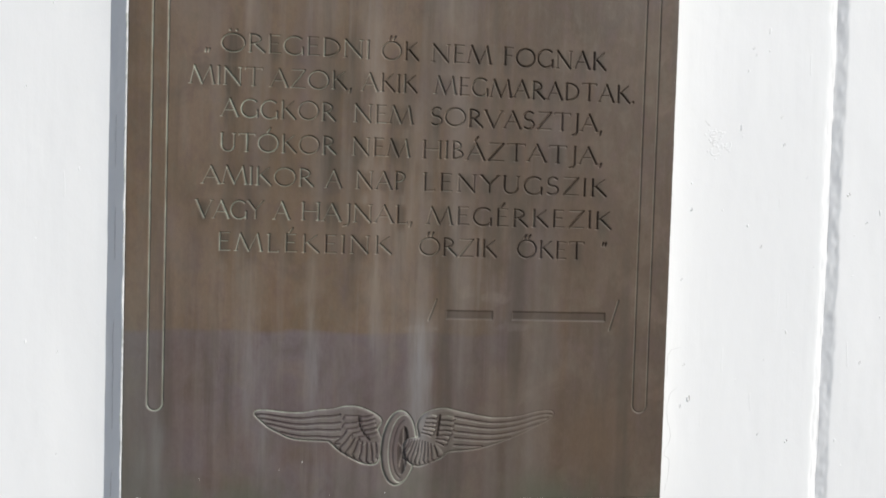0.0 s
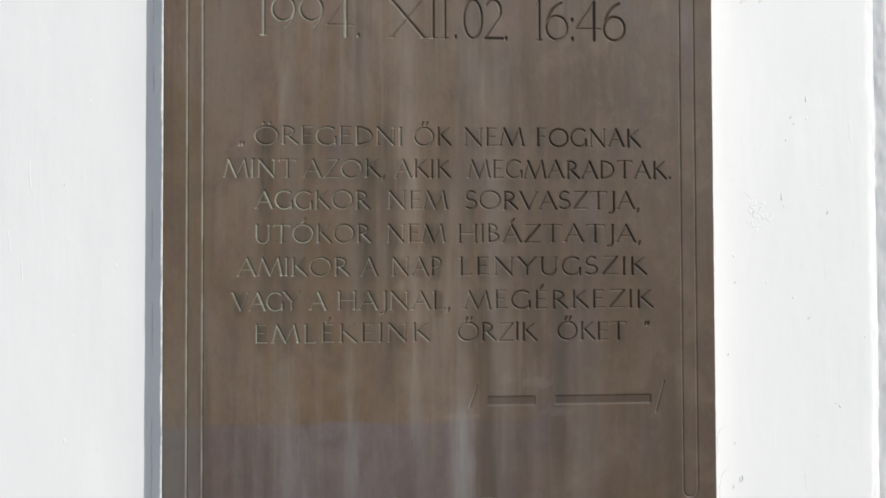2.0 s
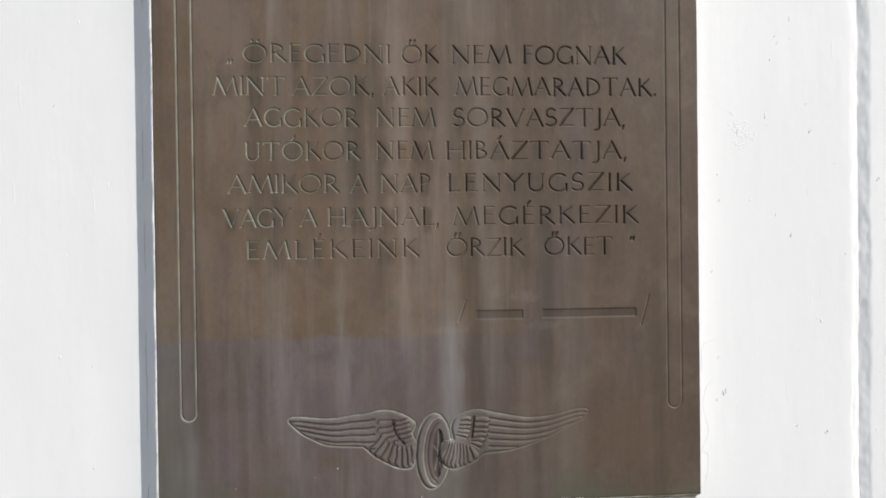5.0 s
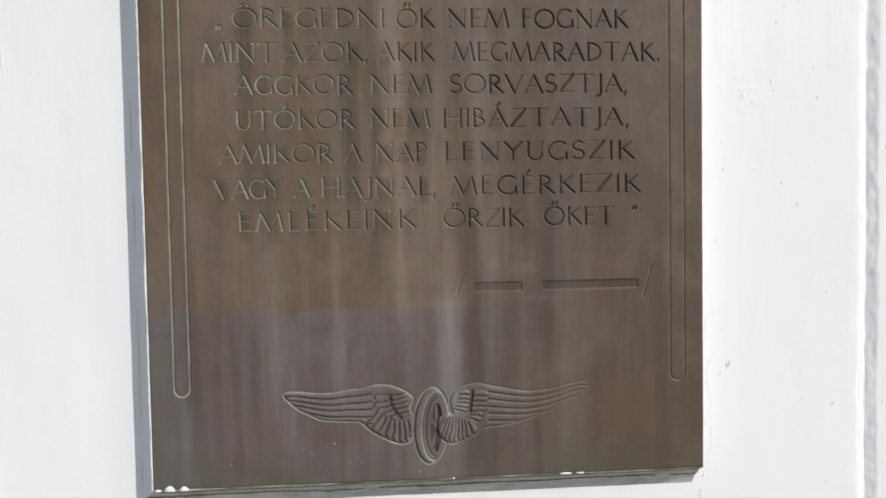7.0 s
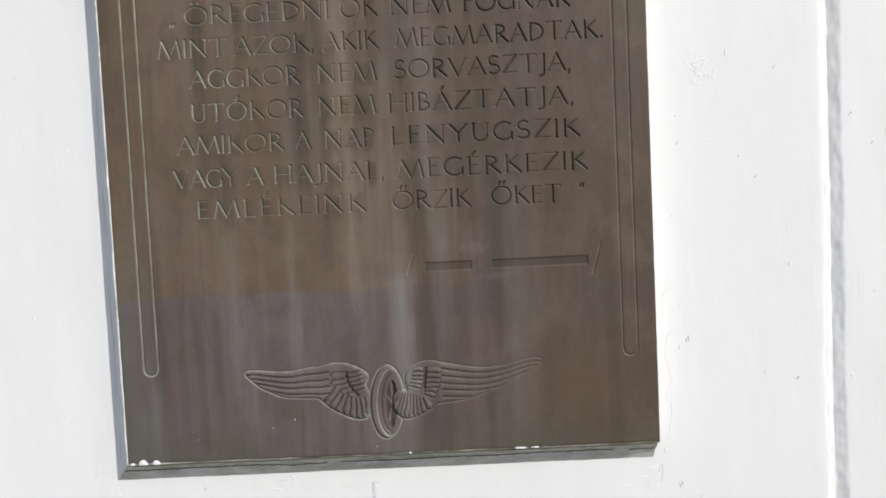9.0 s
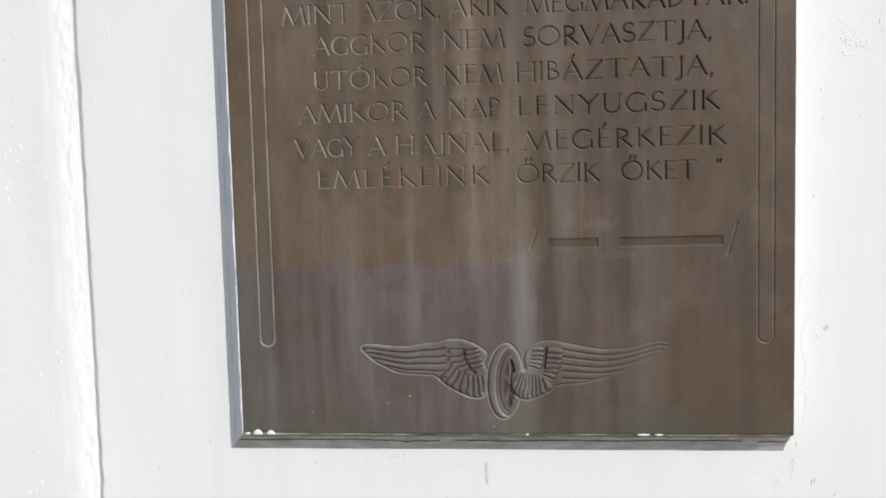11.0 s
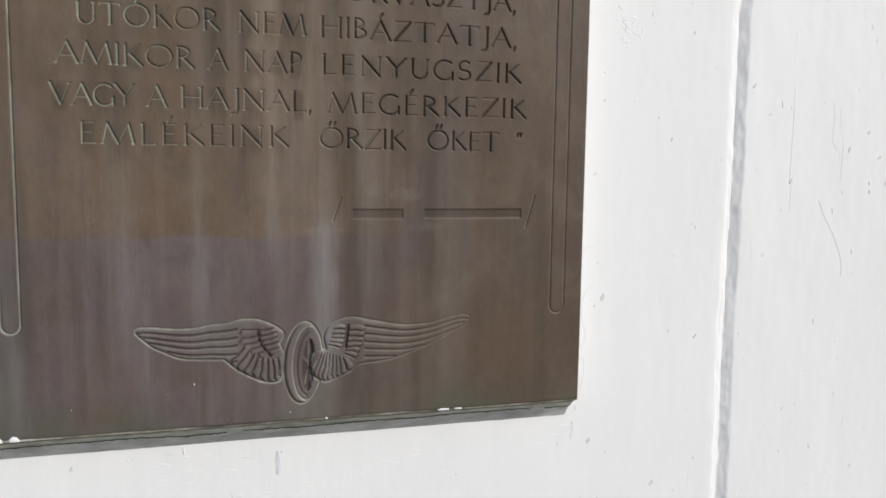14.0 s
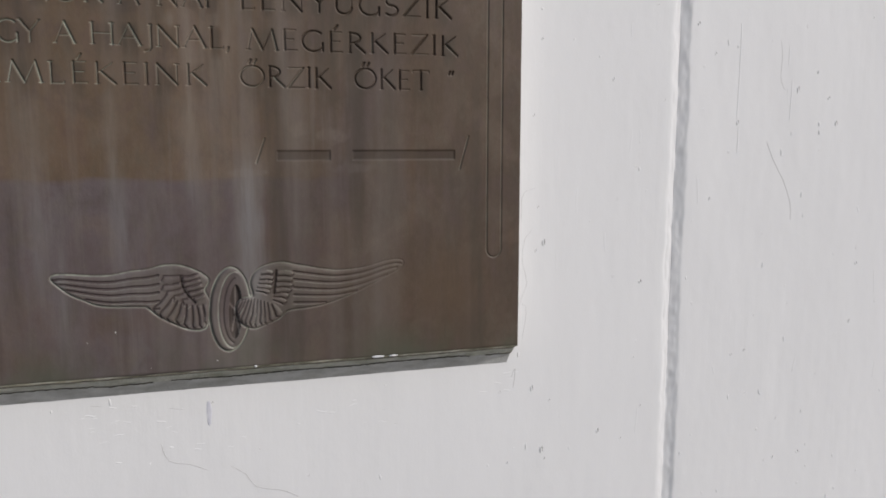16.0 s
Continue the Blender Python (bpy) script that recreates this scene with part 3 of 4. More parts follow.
def coverts(roots, tips, n, dark, proud=0.0008):
    """A row of n short feathers, each a raised blade with a rounded tip, from the line of roots to the line of tips."""
    for k in range(n):
        u = (k + 0.5) / n + random.uniform(-0.1, 0.1) / n
        a, c = along(roots, u), along(tips, u)
        c += (c - a) * random.uniform(-0.05, 0.05)
        way = c - a
        over = Vector((-way[1], way[0])).normalized()
        wide = 0.50 * (along(tips, min(1, (k + 1) / n)) - along(tips, k / n)).length
        slim = 0.42 * (along(roots, min(1, (k + 1) / n)) - along(roots, k / n)).length
        bow = over * random.uniform(0.0002, 0.0007)
        blade = [a + over * slim, a + way * 0.5 + over * (slim + wide) * 0.5 + bow, a + way * 0.85 + over * wide * 0.95, c, a + way * 0.85 - over * wide * 0.95, a + way * 0.5 - over * (slim + wide) * 0.5 + bow, a - over * slim]
        blade = [(v[0], v[1]) for v in blade]
        RELIEF.append((blade, proud * random.uniform(0.8, 1.2), None))
        bold = random.uniform(0.6, 1.1)
        # one edge darkened, the other paled: shade and highlight put into the colour
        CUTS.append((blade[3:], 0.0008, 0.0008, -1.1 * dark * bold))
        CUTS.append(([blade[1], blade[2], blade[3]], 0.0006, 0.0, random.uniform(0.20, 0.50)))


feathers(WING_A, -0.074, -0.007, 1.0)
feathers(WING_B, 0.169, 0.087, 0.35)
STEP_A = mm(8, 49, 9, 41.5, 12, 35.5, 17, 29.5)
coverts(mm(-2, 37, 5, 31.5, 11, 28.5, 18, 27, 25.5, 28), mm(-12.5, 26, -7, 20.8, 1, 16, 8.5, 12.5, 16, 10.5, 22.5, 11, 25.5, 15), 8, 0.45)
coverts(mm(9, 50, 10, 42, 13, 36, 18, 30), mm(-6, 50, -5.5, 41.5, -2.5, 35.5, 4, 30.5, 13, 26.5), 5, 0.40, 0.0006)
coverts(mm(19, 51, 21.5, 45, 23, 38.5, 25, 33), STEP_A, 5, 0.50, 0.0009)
# shade of the step between covert rows, painted as a dark line
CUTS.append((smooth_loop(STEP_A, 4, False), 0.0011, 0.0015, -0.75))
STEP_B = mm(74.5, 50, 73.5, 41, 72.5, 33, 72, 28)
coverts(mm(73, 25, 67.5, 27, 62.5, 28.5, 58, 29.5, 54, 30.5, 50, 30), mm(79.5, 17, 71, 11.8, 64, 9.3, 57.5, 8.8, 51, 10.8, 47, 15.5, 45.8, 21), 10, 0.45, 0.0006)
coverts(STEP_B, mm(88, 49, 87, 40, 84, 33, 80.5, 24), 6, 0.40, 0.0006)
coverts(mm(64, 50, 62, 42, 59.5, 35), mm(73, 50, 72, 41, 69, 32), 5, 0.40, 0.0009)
# the far wing's step, its shade painted dark too
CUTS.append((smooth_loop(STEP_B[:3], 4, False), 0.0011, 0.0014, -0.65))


def inside(loop, X, Z):
    hit = np.zeros(X.shape, bool)
    for (xa, za), (xb, zb) in zip(loop, loop[1:] + loop[:1]):
        if za != zb:
            hit ^= ((za > Z) != (zb > Z)) & (X < (xb - xa) * (Z - za) / (zb - za) + xa)
    return hit


def windows(pts, pad, xs, zs):
    """For each piece of a polyline: the part of the lattice round it, and the distances there."""
    for (xa, za), (xb, zb) in zip(pts, pts[1:]):
        i0, i1 = np.searchsorted(xs, (min(xa, xb) - pad, max(xa, xb) + pad))
        k0, k1 = np.searchsorted(zs, (min(za, zb) - pad, max(za, zb) + pad))
        if i1 > i0 and k1 > k0:
            X, Z = np.meshgrid(xs[i0:i1], zs[k0:k1])
            dx, dz = xb - xa, zb - za
            u = np.clip(((X - xa) * dx + (Z - za) * dz) / max(dx * dx + dz * dz, 1e-12), 0, 1)
            yield slice(k0, k1), slice(i0, i1), np.hypot(X - xa - u * dx, Z - za - u * dz)


PLATE_X, PLATE_Z = (-0.1785, 0.2660), (1.3790, 2.0300)


# runs of rain down the plate: (x, top, foot, width, strength)
PALE_RUNS = ((-0.081, 1.575, 1.450, 0.006, 0.34), (-0.033, 1.600, 1.470, 0.005, 0.36), (0.020, 1.725, 1.500, 0.006, 0.55), (0.009, 1.690, 1.600, 0.005, 0.40),
             (0.057, 1.535, 1.425, 0.010, 0.70), (0.046, 1.700, 1.590, 0.008, 0.35), (-0.028, 1.512, 1.440, 0.004, 0.40), (-0.068, 1.500, 1.400, 0.008, 0.28),
             (0.037, 1.630, 1.540, 0.007, 0.35), (0.089, 1.620, 1.540, 0.008, 0.20), (-0.150, 1.445, 1.388, 0.004, 0.55), (-0.162, 1.425, 1.383, 0.004, 0.45),
             (-0.085, 1.805, 1.750, 0.004, 0.45), (0.014, 1.825, 1.715, 0.013, 0.32), (0.076, 1.805, 1.768, 0.005, 0.35))
DARK_RUNS = ((-0.098, 1.765, 1.600, 0.006, 0.45), (0.000, 1.765, 1.550, 0.005, 0.50), (-0.016, 1.730, 1.620, 0.006, 0.30), (0.030, 1.745, 1.660, 0.005, 0.40),
             (-0.098, 1.510, 1.420, 0.008, 0.35), (-0.007, 1.510, 1.450, 0.008, 0.25), (0.072, 1.512, 1.450, 0.007, 0.25), (-0.127, 1.600, 1.500, 0.008, 0.30))
# lime clouds by the small writing, and patches worn warm: (x, z, half width, half height, strength)
CLOUDS = ((0.094, 1.552, 0.007, 0.006, 0.22), (0.119, 1.548, 0.012, 0.006, 0.26), (0.132, 1.524, 0.016, 0.004, 0.14), (0.055, 1.5215, 0.016, 0.003, 0.18))
BARE = ((0.200, 1.435, 0.050, 0.045, 0.75), (-0.128, 1.470, 0.018, 0.045, 0.55), (-0.045, 1.418, 0.040, 0.010, 0.45), (0.190, 1.600, 0.050, 0.060, 0.35), (-0.100, 1.395, 0.030, 0.010, 0.45))


def stains(xs, zs):
    """Runs and clouds, pale above zero and dark below, and the warm patches, over a lattice."""
    X, Z = np.meshgrid(xs, zs)
    run, bare = np.zeros(X.shape), np.zeros(X.shape)
    for sign, runs in ((1, PALE_RUNS), (-1, DARK_RUNS)):
        for x, top, foot, width, strength in runs:
            if zs[0] < top + 0.02 and zs[-1] > foot - 0.03:
                drift = x + 0.0016 * vnoise(Z * 25, 0 * X + x * 300, 41)
                wide = width * (1 + 0.35 * vnoise(Z * 60, 0 * X + x * 500, 42))
                along = np.clip((top + 0.012 - Z) / 0.024, 0, 1) * np.clip((Z - foot + 0.025) / 0.045, 0, 1)
                run += sign * strength * along * np.exp(-((X - drift) / wide) ** 2 * 1.4)
    for x, wide, foot, cap, dirt, tail in LETTERS:
        if zs[0] < foot + cap + 0.01 and zs[-1] > foot - tail - 0.01:
            over = np.clip((foot + cap + 0.002 - Z) / 0.005, 0, 1) * np.clip(1 + (Z - foot) / tail, 0, 1)
            run -= dirt * over * np.exp(-((X - x) / (0.40 * wide)) ** 4)
    for x, z, rx, rz, strength in CLOUDS:
        run += strength * np.clip(1.2 - ((X - x) / rx) ** 2 - ((Z - z) / rz) ** 2 + 0.6 * vnoise(X * 260, Z * 320, 43), 0, 1)
    for x, z, rx, rz, strength in BARE:
        bare += strength * np.exp(-((X - x) / rx) ** 2 - ((Z - z) / rz) ** 2)
    return np.clip(1.15 * run, -0.8, 0.85), np.clip(bare, 0, 1)


def face_depth(xs, zs):
    """Depth of the plate's face, and its deposits with painted groove light and shade, over a lattice."""
    X, Z = np.meshgrid(xs, zs)
    y = FRONT_Y + 0.0004 * vnoise(X * 12, Z * 9, 21) + 0.00012 * vnoise(X * 60, Z * 40, 22)
    edge = np.minimum(np.minimum(X - PLATE_X[0], PLATE_X[1] - X), np.minimum(Z - PLATE_Z[0], PLATE_Z[1] - Z))
    y += 0.0012 * np.clip(1 - edge / 0.0013, 0, 1) ** 2
    pale = np.zeros(X.shape)
    for loop, high, over in RELIEF:
        if zs[-1] < min(p[1] for p in loop) or zs[0] > max(p[1] for p in loop):
            continue
        far = np.full(X.shape, 0.004)
        for k, i, d in windows(loop + loop[:1], 0.004, xs, zs):
            far[k, i] = np.minimum(far[k, i], d)
        body = inside(loop, X, Z)
        if over:
            body &= ~inside(over, X, Z)
        worn = 1.0 - 0.85 * np.clip((X - 0.09) / 0.05, 0, 1)
        y -= np.where(body, worn * high * np.clip(far / 0.0022, 0, 1) ** 0.6, 0)
        # recess shade put into the colour: the deep opening is darkest
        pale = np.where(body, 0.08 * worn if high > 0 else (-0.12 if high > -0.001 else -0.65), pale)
    for x0, x1, z0, z1 in BARS:
        d = np.minimum(np.minimum(X - x0, x1 - X), np.minimum(Z - z0, z1 - Z))
        y += 0.0007 * np.clip(d / 0.0011, 0, 1)
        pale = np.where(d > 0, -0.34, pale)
    cut = np.zeros(X.shape)
    for pts, half, depth, salt_shading in CUTS:
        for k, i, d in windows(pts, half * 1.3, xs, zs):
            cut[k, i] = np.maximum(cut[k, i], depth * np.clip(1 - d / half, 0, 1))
            # pale colour kept to a thin line, as a lit groove edge looks
            new_salt_shading = salt_shading * (np.clip(1.25 - d / (0.75 * half), 0, 1) if salt_shading > 0 else np.clip(1.3 - d / half, 0, 1))
            pale[k, i] = np.where(np.abs(new_salt_shading) > np.abs(pale[k, i]), new_salt_shading, pale[k, i])
    return y + cut, pale


plaque = tagged(new("memorial_plaque"), "weathered brown bronze plaque with carved capitals on a white wall", "plaque")
LEFT, RIGHT = -0.1420, 0.2325


def face(name, x0, x1, zs, parent, label="", sides="", step=0.0005):
    xs = span(x0, x1, step)
    ys, pale = face_depth(xs, zs)
    me = grid_sheet(name, xs, zs, ys, BRONZE, FRONT_Y + 0.009, sides)
    l, r, b, t = (int(k in sides) for k in "lrbt")
    for attribute, values in zip(("deposit_shading", "run", "bare"), (pale, *stains(xs, zs))):
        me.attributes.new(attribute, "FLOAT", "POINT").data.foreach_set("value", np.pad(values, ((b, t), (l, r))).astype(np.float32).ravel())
    return part(name, me, parent, label)


Z0, Z1 = PLATE_Z
BORDER_Z = steps((Z0, 1.447, 0.0014), (1.447, 1.462, 0.0005), (1.462, Z1, 0.003))
face("border_channel", PLATE_X[0], LEFT, BORDER_Z, plaque, "narrow round-ended channel with pale edges", "lbt")
face("border_channel", RIGHT, PLATE_X[1], BORDER_Z, plaque, "narrow round-ended channel with dark edges", "rbt")
face("plate_field", LEFT, RIGHT, span(Z0, 1.388, 0.001), plaque, "", "b", 0.001)
EMBLEM_Z = span(1.388, 1.464, 0.0005)
face("plate_field", LEFT, -0.079, EMBLEM_Z, plaque, "", "", 0.001)
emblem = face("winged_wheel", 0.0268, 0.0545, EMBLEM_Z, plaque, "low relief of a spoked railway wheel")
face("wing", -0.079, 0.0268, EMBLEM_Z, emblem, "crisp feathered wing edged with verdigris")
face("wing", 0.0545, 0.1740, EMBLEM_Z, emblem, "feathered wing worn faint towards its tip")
face("plate_field", 0.1740, RIGHT, EMBLEM_Z, plaque, "", "", 0.001)
face("plate_field", LEFT, RIGHT, span(1.464, 1.518, 0.002), plaque, "", "", 0.001)
face("signature_line", LEFT, RIGHT, span(1.518, 1.552, 0.0005), plaque, "line of small writing between two slashes")
face("plate_field", LEFT, RIGHT, span(1.552, 1.5765, 0.002), plaque, "", "", 0.001)
TEXT_EDGES = (1.5765, 1.6025, 1.6295, 1.6560, 1.6825, 1.7080, 1.7335, 1.7640)
face("plate_field", LEFT, RIGHT, span(1.764, 1.821, 0.002), plaque, "", "", 0.001)
face("plate_field", LEFT, RIGHT, span(1.866, Z1, 0.004), plaque, "", "t", 0.002)
for z0, z1 in list(zip(TEXT_EDGES, TEXT_EDGES[1:])) + [(1.821, 1.866)]:
    zs = span(z0, z1, 0.0005)
    words = sorted((a, b) for f, a, b in WORDS if z0 < f < z1)
    cuts = [words[0][0] - 0.004] + [(p[1] + q[0]) / 2 for p, q in zip(words, words[1:])] + [min(words[-1][1] + 0.004, RIGHT)]
    date = z0 > 1.8
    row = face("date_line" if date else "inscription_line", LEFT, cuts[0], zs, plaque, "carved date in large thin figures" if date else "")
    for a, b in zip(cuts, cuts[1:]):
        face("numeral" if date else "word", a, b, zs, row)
    if RIGHT - cuts[-1] > 0.001:
        face("plate_field", cuts[-1], RIGHT, zs, plaque)
part("plate_back", box_mesh("plate_back", PLATE_X[0] + 0.0008, PLATE_X[1] - 0.0008, FRONT_Y + 0.006, FRONT_Y + 0.012, PLATE_Z[0] + 0.0008, PLATE_Z[1] - 0.0008, BRONZE), plaque)

# painted mortar bed behind the plate; the paint laps unevenly over the plate's edges
def bed_outline():
    out = []
    lap = lambda s, seed, base, amp: base + amp * (float(vnoise(np.array(s * 60.0), np.array(0.5), seed)) + 0.6 * float(vnoise(np.array(s * 190.0), np.array(0.5), seed + 1)))
    for x in span(PLATE_X[0], PLATE_X[1], 0.003)[1:-1]:
        out.append((x, PLATE_Z[0] - lap(x + 1, 31, 0.0009, 0.0003)))
    for z in span(PLATE_Z[0], PLATE_Z[1], 0.003):
        out.append((PLATE_X[1] + lap(z, 33, 0.0004, 0.0003), z))
    for x in span(PLATE_X[0], PLATE_X[1], 0.02)[-2:0:-1]:
        out.append((x, PLATE_Z[1] + 0.001))
    for z in span(PLATE_Z[0], PLATE_Z[1], 0.003)[::-1]:
        out.append((PLATE_X[0] - lap(z, 35, 0.0019, 0.0005), z))
    return out


loop = bed_outline()


def strip_of(bm, pts, levels):
    rows = [[bm.verts.new((x + o * (0.0437 - x) / 0.22, y, z + o * (1.70 - z) / 0.32)) for x, z in pts] for y, o in levels]
    for r, s in zip(rows, rows[1:]):
        for i in range(len(r) - 1):
            bm.faces.new((r[i], r[i + 1], s[i + 1], s[i]))


LIP = ((FRONT_Y + 0.0090, 0.0045), (FRONT_Y + 0.0013, 0.0026), (FRONT_Y + 0.0008, 0.0012), (FRONT_Y + 0.0016, 0.0), (FRONT_Y + 0.0060, 0.0002))
FOOT = len(span(*PLATE_X, 0.003)) - 2
for pts, mat, label in ((loop[FOOT:] + loop[:1], RIM, "uneven lip of white paint round the plate"), (loop[:FOOT + 1], LICHEN, "dull greenish lip along the plate's foot")):
    bm = bmesh.new()
    strip_of(bm, pts, LIP)
    part("paint_lip", bm_mesh("paint_lip", bm, mat), plaque, label)


def fillet(name, edge, profile, mat, label, wander, seed):
    """A strip swept along one edge of the plate; edge(s, o) gives the place s along it, o metres outside it."""
    bm = bmesh.new()
    rows = []
    for s in span(0, 1, 0.004):
        bend = wander * (float(vnoise(np.array(s * 9.0), np.array(0.5), seed)) + 0.7 * float(vnoise(np.array(s * 41.0), np.array(0.5), seed + 1)) + 0.4 * float(vnoise(np.array(s * 130.0), np.array(0.5), seed + 2)))
        row = []
        for k, (o, y) in enumerate(profile):
            x, z = edge(s, o + bend * k / (len(profile) - 1))
            row.append(bm.verts.new((x, y, z)))
        rows.append(row)
    for r, q in zip(rows, rows[1:]):
        for k in range(len(r) - 1):
            bm.faces.new((r[k], r[k + 1], q[k + 1], q[k]))
    rim = [tuple(r[-2].co) for r in rows]
    part(name, bm_mesh(name, bm, mat), plaque, label)
    return rim


along_foot = lambda s, o: (PLATE_X[0] - o * (1 - s) + (PLATE_X[1] - PLATE_X[0]) * s, PLATE_Z[0] - o)
along_left = lambda s, o: (PLATE_X[0] - o, PLATE_Z[0] - o * (1 - s) + (PLATE_Z[1] - PLATE_Z[0]) * s)
along_right = lambda s, o: (PLATE_X[1] + o, PLATE_Z[0] + (PLATE_Z[1] - PLATE_Z[0]) * s)
foot_rim = fillet("mortar_bed", along_foot, ((-0.0040, FRONT_Y + 0.0050), (0.0005, FRONT_Y + 0.0053), (0.0050, FRONT_Y + 0.0105), (0.0098, FRONT_Y + 0.0160), (0.0100, FRONT_Y + 0.0190)), MORTAR, "greenish grey mortar under the plate's foot", 0.0010, 51)
fillet("painted_slope", along_foot, ((0.0060, FRONT_Y + 0.0150), (0.0098, FRONT_Y + 0.0168), (0.0150, FRONT_Y + 0.0215), (0.0206, FRONT_Y + 0.0256), (0.0210, WALL_Y + 0.004)), SLOPE, "painted mortar slope below the plate, darkened for shade", 0.0005, 63)
left_rim = fillet("mortar_bed", along_left, ((-0.0040, FRONT_Y + 0.0020), (0.0012, FRONT_Y + 0.0028), (0.0066, FRONT_Y + 0.0095), (0.0120, FRONT_Y + 0.0160), (0.0122, FRONT_Y + 0.0185)), PAINT, "painted mortar slope beside the plate", 0.0008, 55)
fillet("painted_slope", along_left, ((0.0080, FRONT_Y + 0.0150), (0.0120, FRONT_Y + 0.0166), (0.0164, FRONT_Y + 0.0212), (0.0206, FRONT_Y + 0.0256), (0.0210, WALL_Y + 0.004)), PAINT, "painted mortar slope beside the plate", 0.0005, 67)
fillet("mortar_bed", along_right, ((-0.0040, FRONT_Y + 0.0070), (0.0002, FRONT_Y + 0.0072), (0.0004, FRONT_Y + 0.0150), (0.0012, FRONT_Y + 0.0235), (0.0024, WALL_Y + 0.004)), RIM, "painted mortar slope beside the plate", 0.0004, 59)
part("mortar_core", box_mesh("mortar_core", PLATE_X[0] + 0.003, PLATE_X[1] - 0.003, FRONT_Y + 0.011, WALL_Y + 0.010, PLATE_Z[0] + 0.003, PLATE_Z[1] - 0.003, MORTAR), plaque)


def split_line(rim, keep, r, mat):
    """Pieces of an open crack along a fillet's rim."""
    piece = []
    for k, p in enumerate(rim + [None]):
        if p and float(vnoise(np.array(k / 9.0), np.array(0.5), 61)) < keep:
            piece.append((p[0] + random.uniform(-0.0003, 0.0003), p[1] - 0.0003, p[2] + random.uniform(-0.0004, 0.0004)))
        elif piece:
            if len(piece) > 3:
                bm = bmesh.new()
                thread(bm, piece, r)
                part("mortar_crack", bm_mesh("mortar_crack", bm, mat), plaque, "fine crack between mortar and wall")
            piece = []


split_line(foot_rim, 0.62, 0.0005, SEAM)
split_line(left_rim, -0.1, 0.0002, CRACK)

# dark open seam between plate and mortar along the foot
for x0, x1 in ((-0.176, 0.264),):
    pts = [(x, FRONT_Y + 0.0018, z - 0.0004) for x, z in loop if x0 < x < x1 and z < PLATE_Z[0]]
    bm = bmesh.new()
    thread(bm, pts, 0.0007)
    part("open_seam", bm_mesh("open_seam", bm, SEAM), plaque, "dark open seam under the plate")


def dome(bm, x, y, z, rx, ry, rz, seg=7, rings=4, turn=0.0):
    """A small lump with a bumpy outline that sits on a face turned to -y."""
    m = Matrix.Translation((x, y, z)) @ Matrix.Rotation(turn, 4, "Y") @ Matrix.Diagonal((rx, ry, rz, 1))
    new_verts = bmesh.ops.create_uvsphere(bm, u_segments=seg, v_segments=rings, radius=1, matrix=m)["verts"]
    for v in new_verts:
        v.co += Vector((random.uniform(-0.12, 0.12) * rx, 0, random.uniform(-0.12, 0.12) * rz))


FLECKS = ((-0.0365, 1.4115, 0.0006), (-0.0550, 1.4050, 0.0003), (-0.118, 1.398, 0.0003), (0.031, 1.386, 0.0005), (-0.014, 1.384, 0.0004), (0.121, 1.700, 0.0003))
# drops of white paint on the plate's lower corner
for x, rx, rz in ((-0.1745, 0.0024, 0.0012), (-0.1655, 0.0042, 0.0040), (-0.1545, 0.0036, 0.0031), (0.058, 0.0011, 0.0009), (0.150, 0.0052, 0.0011), (0.162, 0.0034, 0.0008)):
    bm = bmesh.new()
    dome(bm, x, FRONT_Y + 0.0006, PLATE_Z[0] + 0.0003, rx, 0.0010, rz, 14, 10)
    for v in bm.verts:
        v.co.z = max(v.co.z, PLATE_Z[0] - 0.0006)
    part("paint_drop", bm_mesh("paint_drop", bm, PAINT, True), plaque, "drop of white wall paint")
bm = bmesh.new()
for x, z, r in FLECKS:
    dome(bm, x, FRONT_Y, z, r * 0.7, 0.0004, r * 1.3, 6, 4)
tagged(part("paint_flecks", bm_mesh("paint_flecks", bm, RIM), plaque, "tiny flecks of white paint"), kind="stuff")

# pits, pimples, runs and hair cracks in the wall's paint
spots = [(0.485, 1.561), (0.572, 1.244), (0.583, 1.584), (0.548, 1.591), (0.441, 1.645), (0.593, 1.561), (0.627, 1.428), (0.392, 1.422), (0.299, 1.460), (0.300, 1.278), (0.290, 1.334), (0.354, 1.289)]
big = len(spots)
while len(spots) < 125:
    x, z = random.uniform(-0.42, 0.74), random.uniform(1.15, 1.90)
    if not (PLATE_X[0] - 0.03 < x < PLATE_X[1] + 0.012 and z > PLATE_Z[0] - 0.03) and min(abs(x - j) for j in JOINTS) > 0.014:
        spots.append((x, z))
pits, lumps = bmesh.new(), bmesh.new()
for k, (x, z) in enumerate(spots):
    r = random.uniform(0.0010, 0.0012) if k < big else random.uniform(0.0003, 0.0007)
    tall = random.uniform(1.0, 2.6)
    # flat dark disc paints a hole's shade, white lump is its rim
    dome(pits, x, skin(x, z) - 0.0001, z, r * 0.7, 0.0003, r * tall, 6, 4)
    dome(lumps, x - r * 1.1, skin(x, z), z - r * 0.9, r * 1.1, 0.0006, r * tall * 1.1, 6, 4)
for k in range(230):
    x, z = random.choice((random.uniform(-0.42, -0.345), random.uniform(0.436, 0.74), random.uniform(-0.31, 0.41))), random.uniform(1.16, 1.89)
    if PLATE_X[0] - 0.03 < x < PLATE_X[1] + 0.008 and z > PLATE_Z[0] - 0.012:
        continue
    r = random.uniform(0.0004, 0.0009)
    dome(lumps, x, skin(x, z), z, r, r * 0.7, r * random.uniform(1.0, 4.0), 7, 5, random.uniform(-0.2, 0.2))
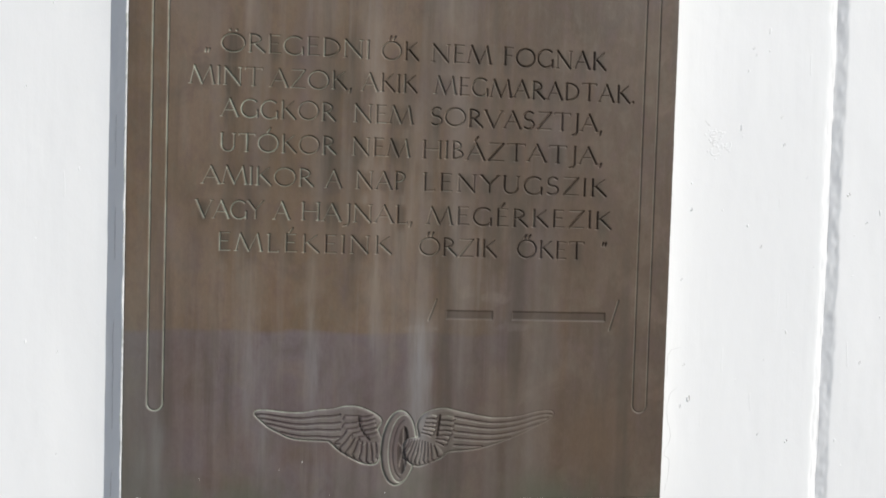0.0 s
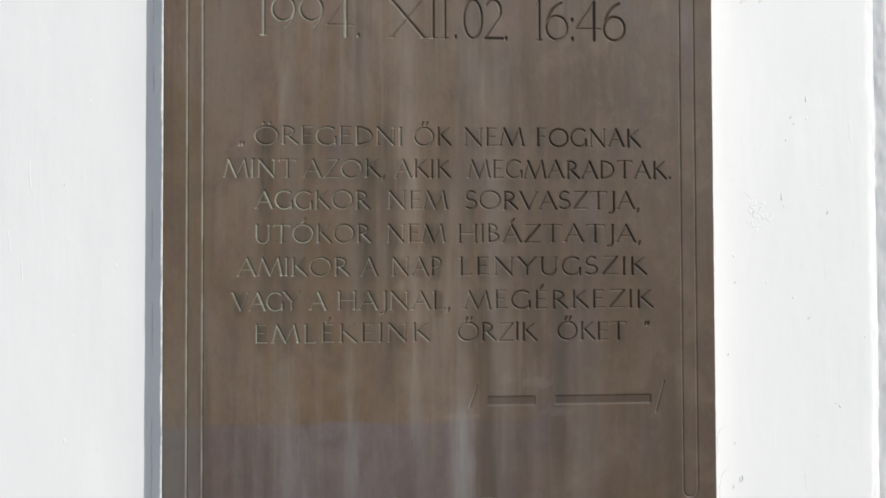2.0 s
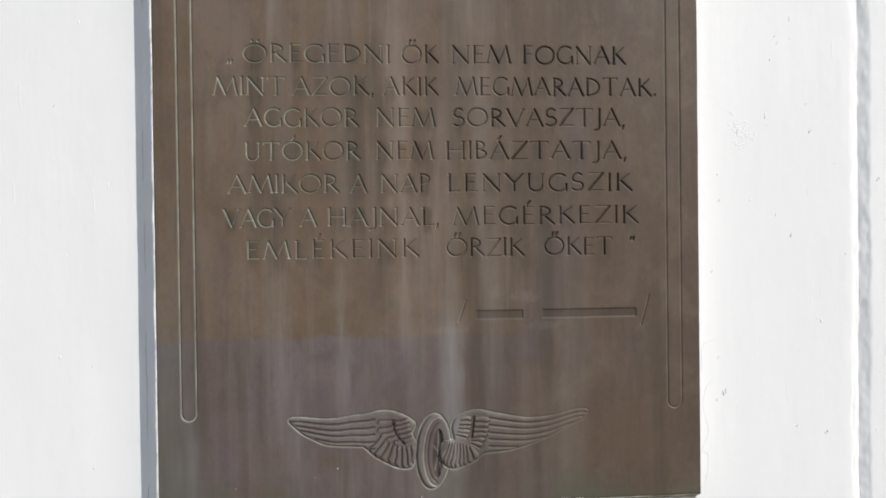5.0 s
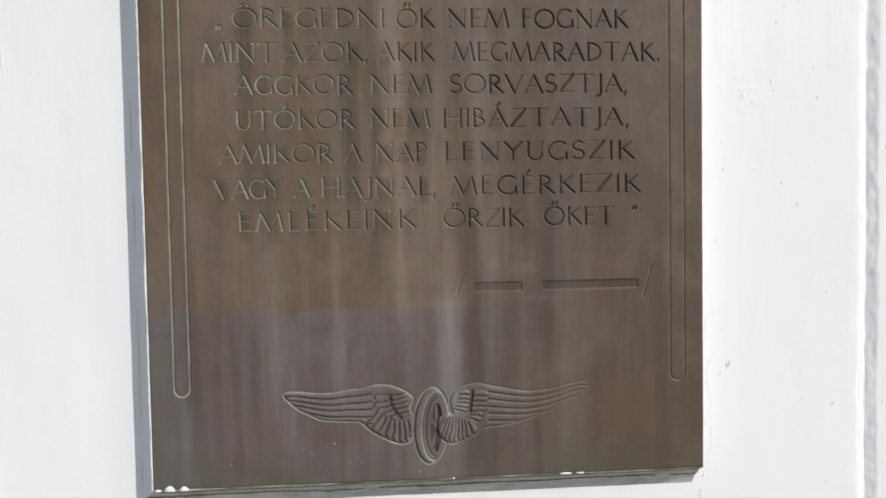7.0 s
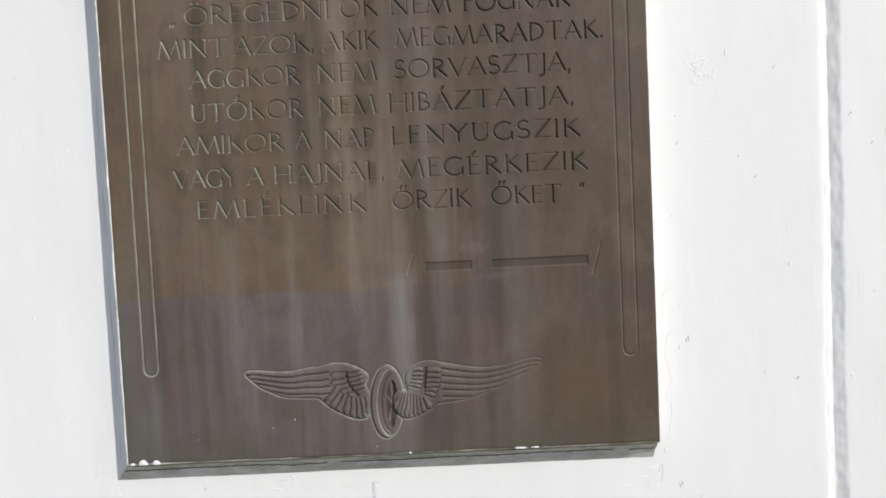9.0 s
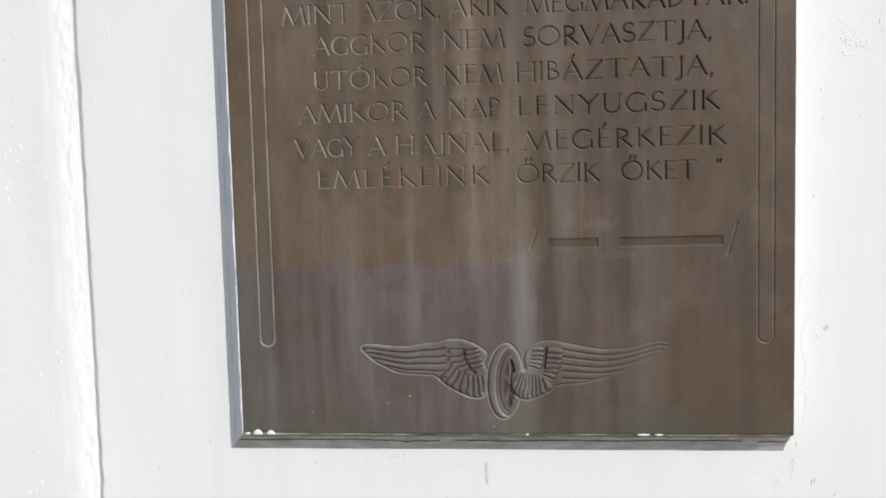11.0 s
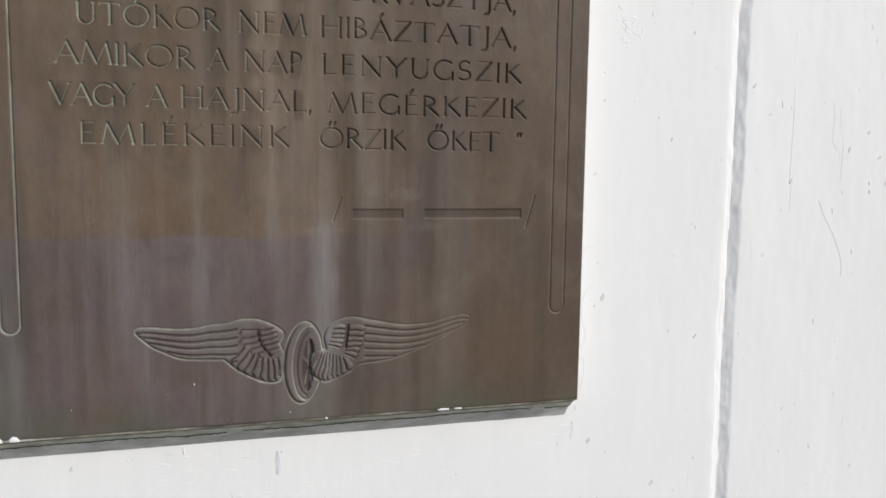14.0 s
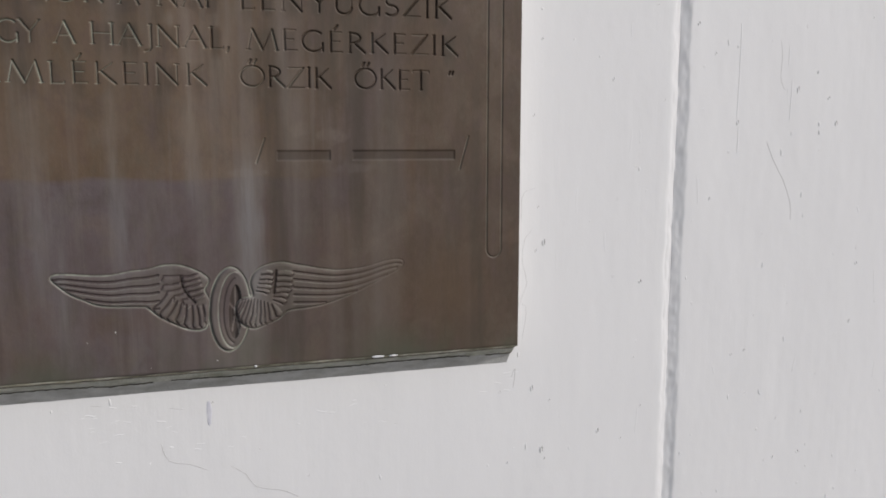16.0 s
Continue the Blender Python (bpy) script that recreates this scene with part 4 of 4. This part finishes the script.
tagged(part("pit_discs", bm_mesh("pit_discs", pits, PIT_SHADE), wall, "small dark discs painted as the shade in paint pits"), kind="stuff")
tagged(part("paint_pimples", bm_mesh("paint_pimples", lumps, PAINT, True), wall, "small raised pimples in the paint"), kind="stuff")

runs = bmesh.new()
for k in range(70):
    x, z = random.uniform(-0.42, 0.74), random.uniform(1.2, 1.88)
    if PLATE_X[0] - 0.03 < x < PLATE_X[1] + 0.012 or min(abs(x - j) for j in JOINTS) < 0.015:
        continue
    long = random.uniform(0.006, 0.035)
    r = random.uniform(0.0006, 0.0012)
    pts = [(x + 0.0010 * math.sin(k + 3 * u), skin(x, z - long * u) + r * 0.78, z - long * u) for u in span(0, 1, 0.12)]
    thread(runs, pts, r, 8)
for x, z0, z1 in ((0.4835, 1.650, 1.560), (0.486, 1.560, 1.530), (0.535, 1.632, 1.608), (0.540, 1.603, 1.560)):
    thread(runs, [(x + 0.0006 * math.sin(40 * z), skin(x, z) + 0.0004, z) for z in span(z1, z0, 0.006)], 0.0007, 8)
tagged(part("paint_runs", bm_mesh("paint_runs", runs, PAINT, True), wall, "thin dried runs of white paint"), kind="stuff")


def crack(*p, r=0.00032):
    base = [(p[i], p[i + 1]) for i in range(0, len(p), 2)]
    bm = bmesh.new()
    thread(bm, [(x + random.uniform(-0.0004, 0.0004), skin(x, z) + r * 0.35, z) for x, z in smooth_loop(base, 5, False)], r)
    return part("hair_crack", bm_mesh("hair_crack", bm, CRACK), wall, "fine wandering crack in the paint")


crack(0.516, 1.544, 0.525, 1.526, 0.537, 1.508, 0.546, 1.487, 0.547, 1.471)
crack(-0.012, 1.318, -0.007, 1.304, 0.009, 1.299, 0.021, 1.293)
crack(0.038, 1.294, 0.049, 1.286, 0.057, 1.275, 0.077, 1.269, 0.090, 1.262)
crack(0.290, 1.505, 0.279, 1.500, 0.278, 1.478, r=0.00016)
crack(0.288, 1.470, 0.281, 1.462, 0.279, 1.446, 0.283, 1.426, 0.278, 1.410, 0.283, 1.403, 0.280, 1.377, r=0.00016)
crack(0.270, 1.345, 0.274, 1.352, 0.272, 1.335, r=0.0003)
crack(-0.183, 1.619, -0.186, 1.586, -0.189, 1.557, -0.190, 1.520, r=0.0004)
crack(0.525, 1.634, 0.528, 1.622, 0.528, 1.600, 0.533, 1.590, r=0.0002)
crack(-0.005, 1.345, 0.006, 1.343, r=0.0002)
crack(-0.060, 1.352, -0.052, 1.351, r=0.0002)

# blistered patch of old filler right of the plate
X0, ZC = 0.3150, 1.6890
for dx, dz, rr, a0, a1 in ((-0.0030, 0.0045, 0.0030, 0, 340), (0.0030, 0.0050, 0.0020, -100, 160), (-0.0015, -0.0095, 0.0045, 195, 340), (0.0095, -0.0045, 0.0040, -110, 60)):
    bm = bmesh.new()
    ring_pts = [(X0 + dx + rr * math.cos(radians(a)) + random.uniform(-0.0003, 0.0003), ZC + dz + rr * math.sin(radians(a))) for a in span(a0, a1, 22)]
    thread(bm, [(x, skin(x, z) + 0.0005, z) for x, z in ring_pts], 0.0008, 8)
    part("blister_ridge", bm_mesh("blister_ridge", bm, PAINT, True), wall)
crack(X0 - 0.0032, ZC + 0.0015, X0 - 0.0036, ZC - 0.0020, X0 - 0.0030, ZC - 0.0052, r=0.0003)
crack(X0 + 0.0050, ZC - 0.0050, X0 + 0.0085, ZC - 0.0075, X0 + 0.0120, ZC - 0.0080, r=0.0002)
crack(X0 - 0.0120, ZC + 0.0160, X0 - 0.0060, ZC + 0.0110, r=0.0002)
bm = bmesh.new()
for k in range(34):
    x, z = X0 + random.gauss(0.0, 0.006), ZC - 0.002 + random.gauss(0.0, 0.006)
    r = random.uniform(0.0008, 0.0018)
    dome(bm, x, skin(x, z) + 0.0002, z, r, 0.0004, r * random.uniform(0.8, 1.5), 8, 6, random.uniform(-1, 1))
tagged(part("blister_patch", bm_mesh("blister_patch", bm, PAINT, True), wall, "rough blistered patch under the paint"), kind="stuff")
# grey rub mark below the plate
bm = bmesh.new()
dome(bm, 0.0235, skin(0.0235, 1.338) + 0.0002, 1.338, 0.0024, 0.0004, 0.0110, 12, 8)
part("rub_mark", bm_mesh("rub_mark", bm, RUB, True), wall, "grey rub mark")
# short flaked ridges where the brush dragged over the rough mortar
bm = bmesh.new()
for cx, cz, sx, sz, n in ((-0.045, 1.335, 0.022, 0.014, 16), (0.130, 1.325, 0.020, 0.010, 8), (0.262, 1.340, 0.012, 0.012, 7), (0.020, 1.312, 0.020, 0.008, 6)):
    for k in range(n):
        x, z = random.gauss(cx, sx), min(random.gauss(cz, sz), PLATE_Z[0] - 0.030)
        half, tilt = random.uniform(0.0015, 0.0050), random.uniform(-0.25, 0.25)
        pts = [(x + half * u, skin(x + half * u, z) + 0.0002, z + tilt * half * u + random.uniform(-0.0003, 0.0003)) for u in (-1.0, -0.5, 0.0, 0.5, 1.0)]
        thread(bm, pts, random.uniform(0.0003, 0.0006), 6)
tagged(part("paint_flakes", bm_mesh("paint_flakes", bm, PAINT, True), wall, "short flaked ridges in the white paint"), kind="stuff")
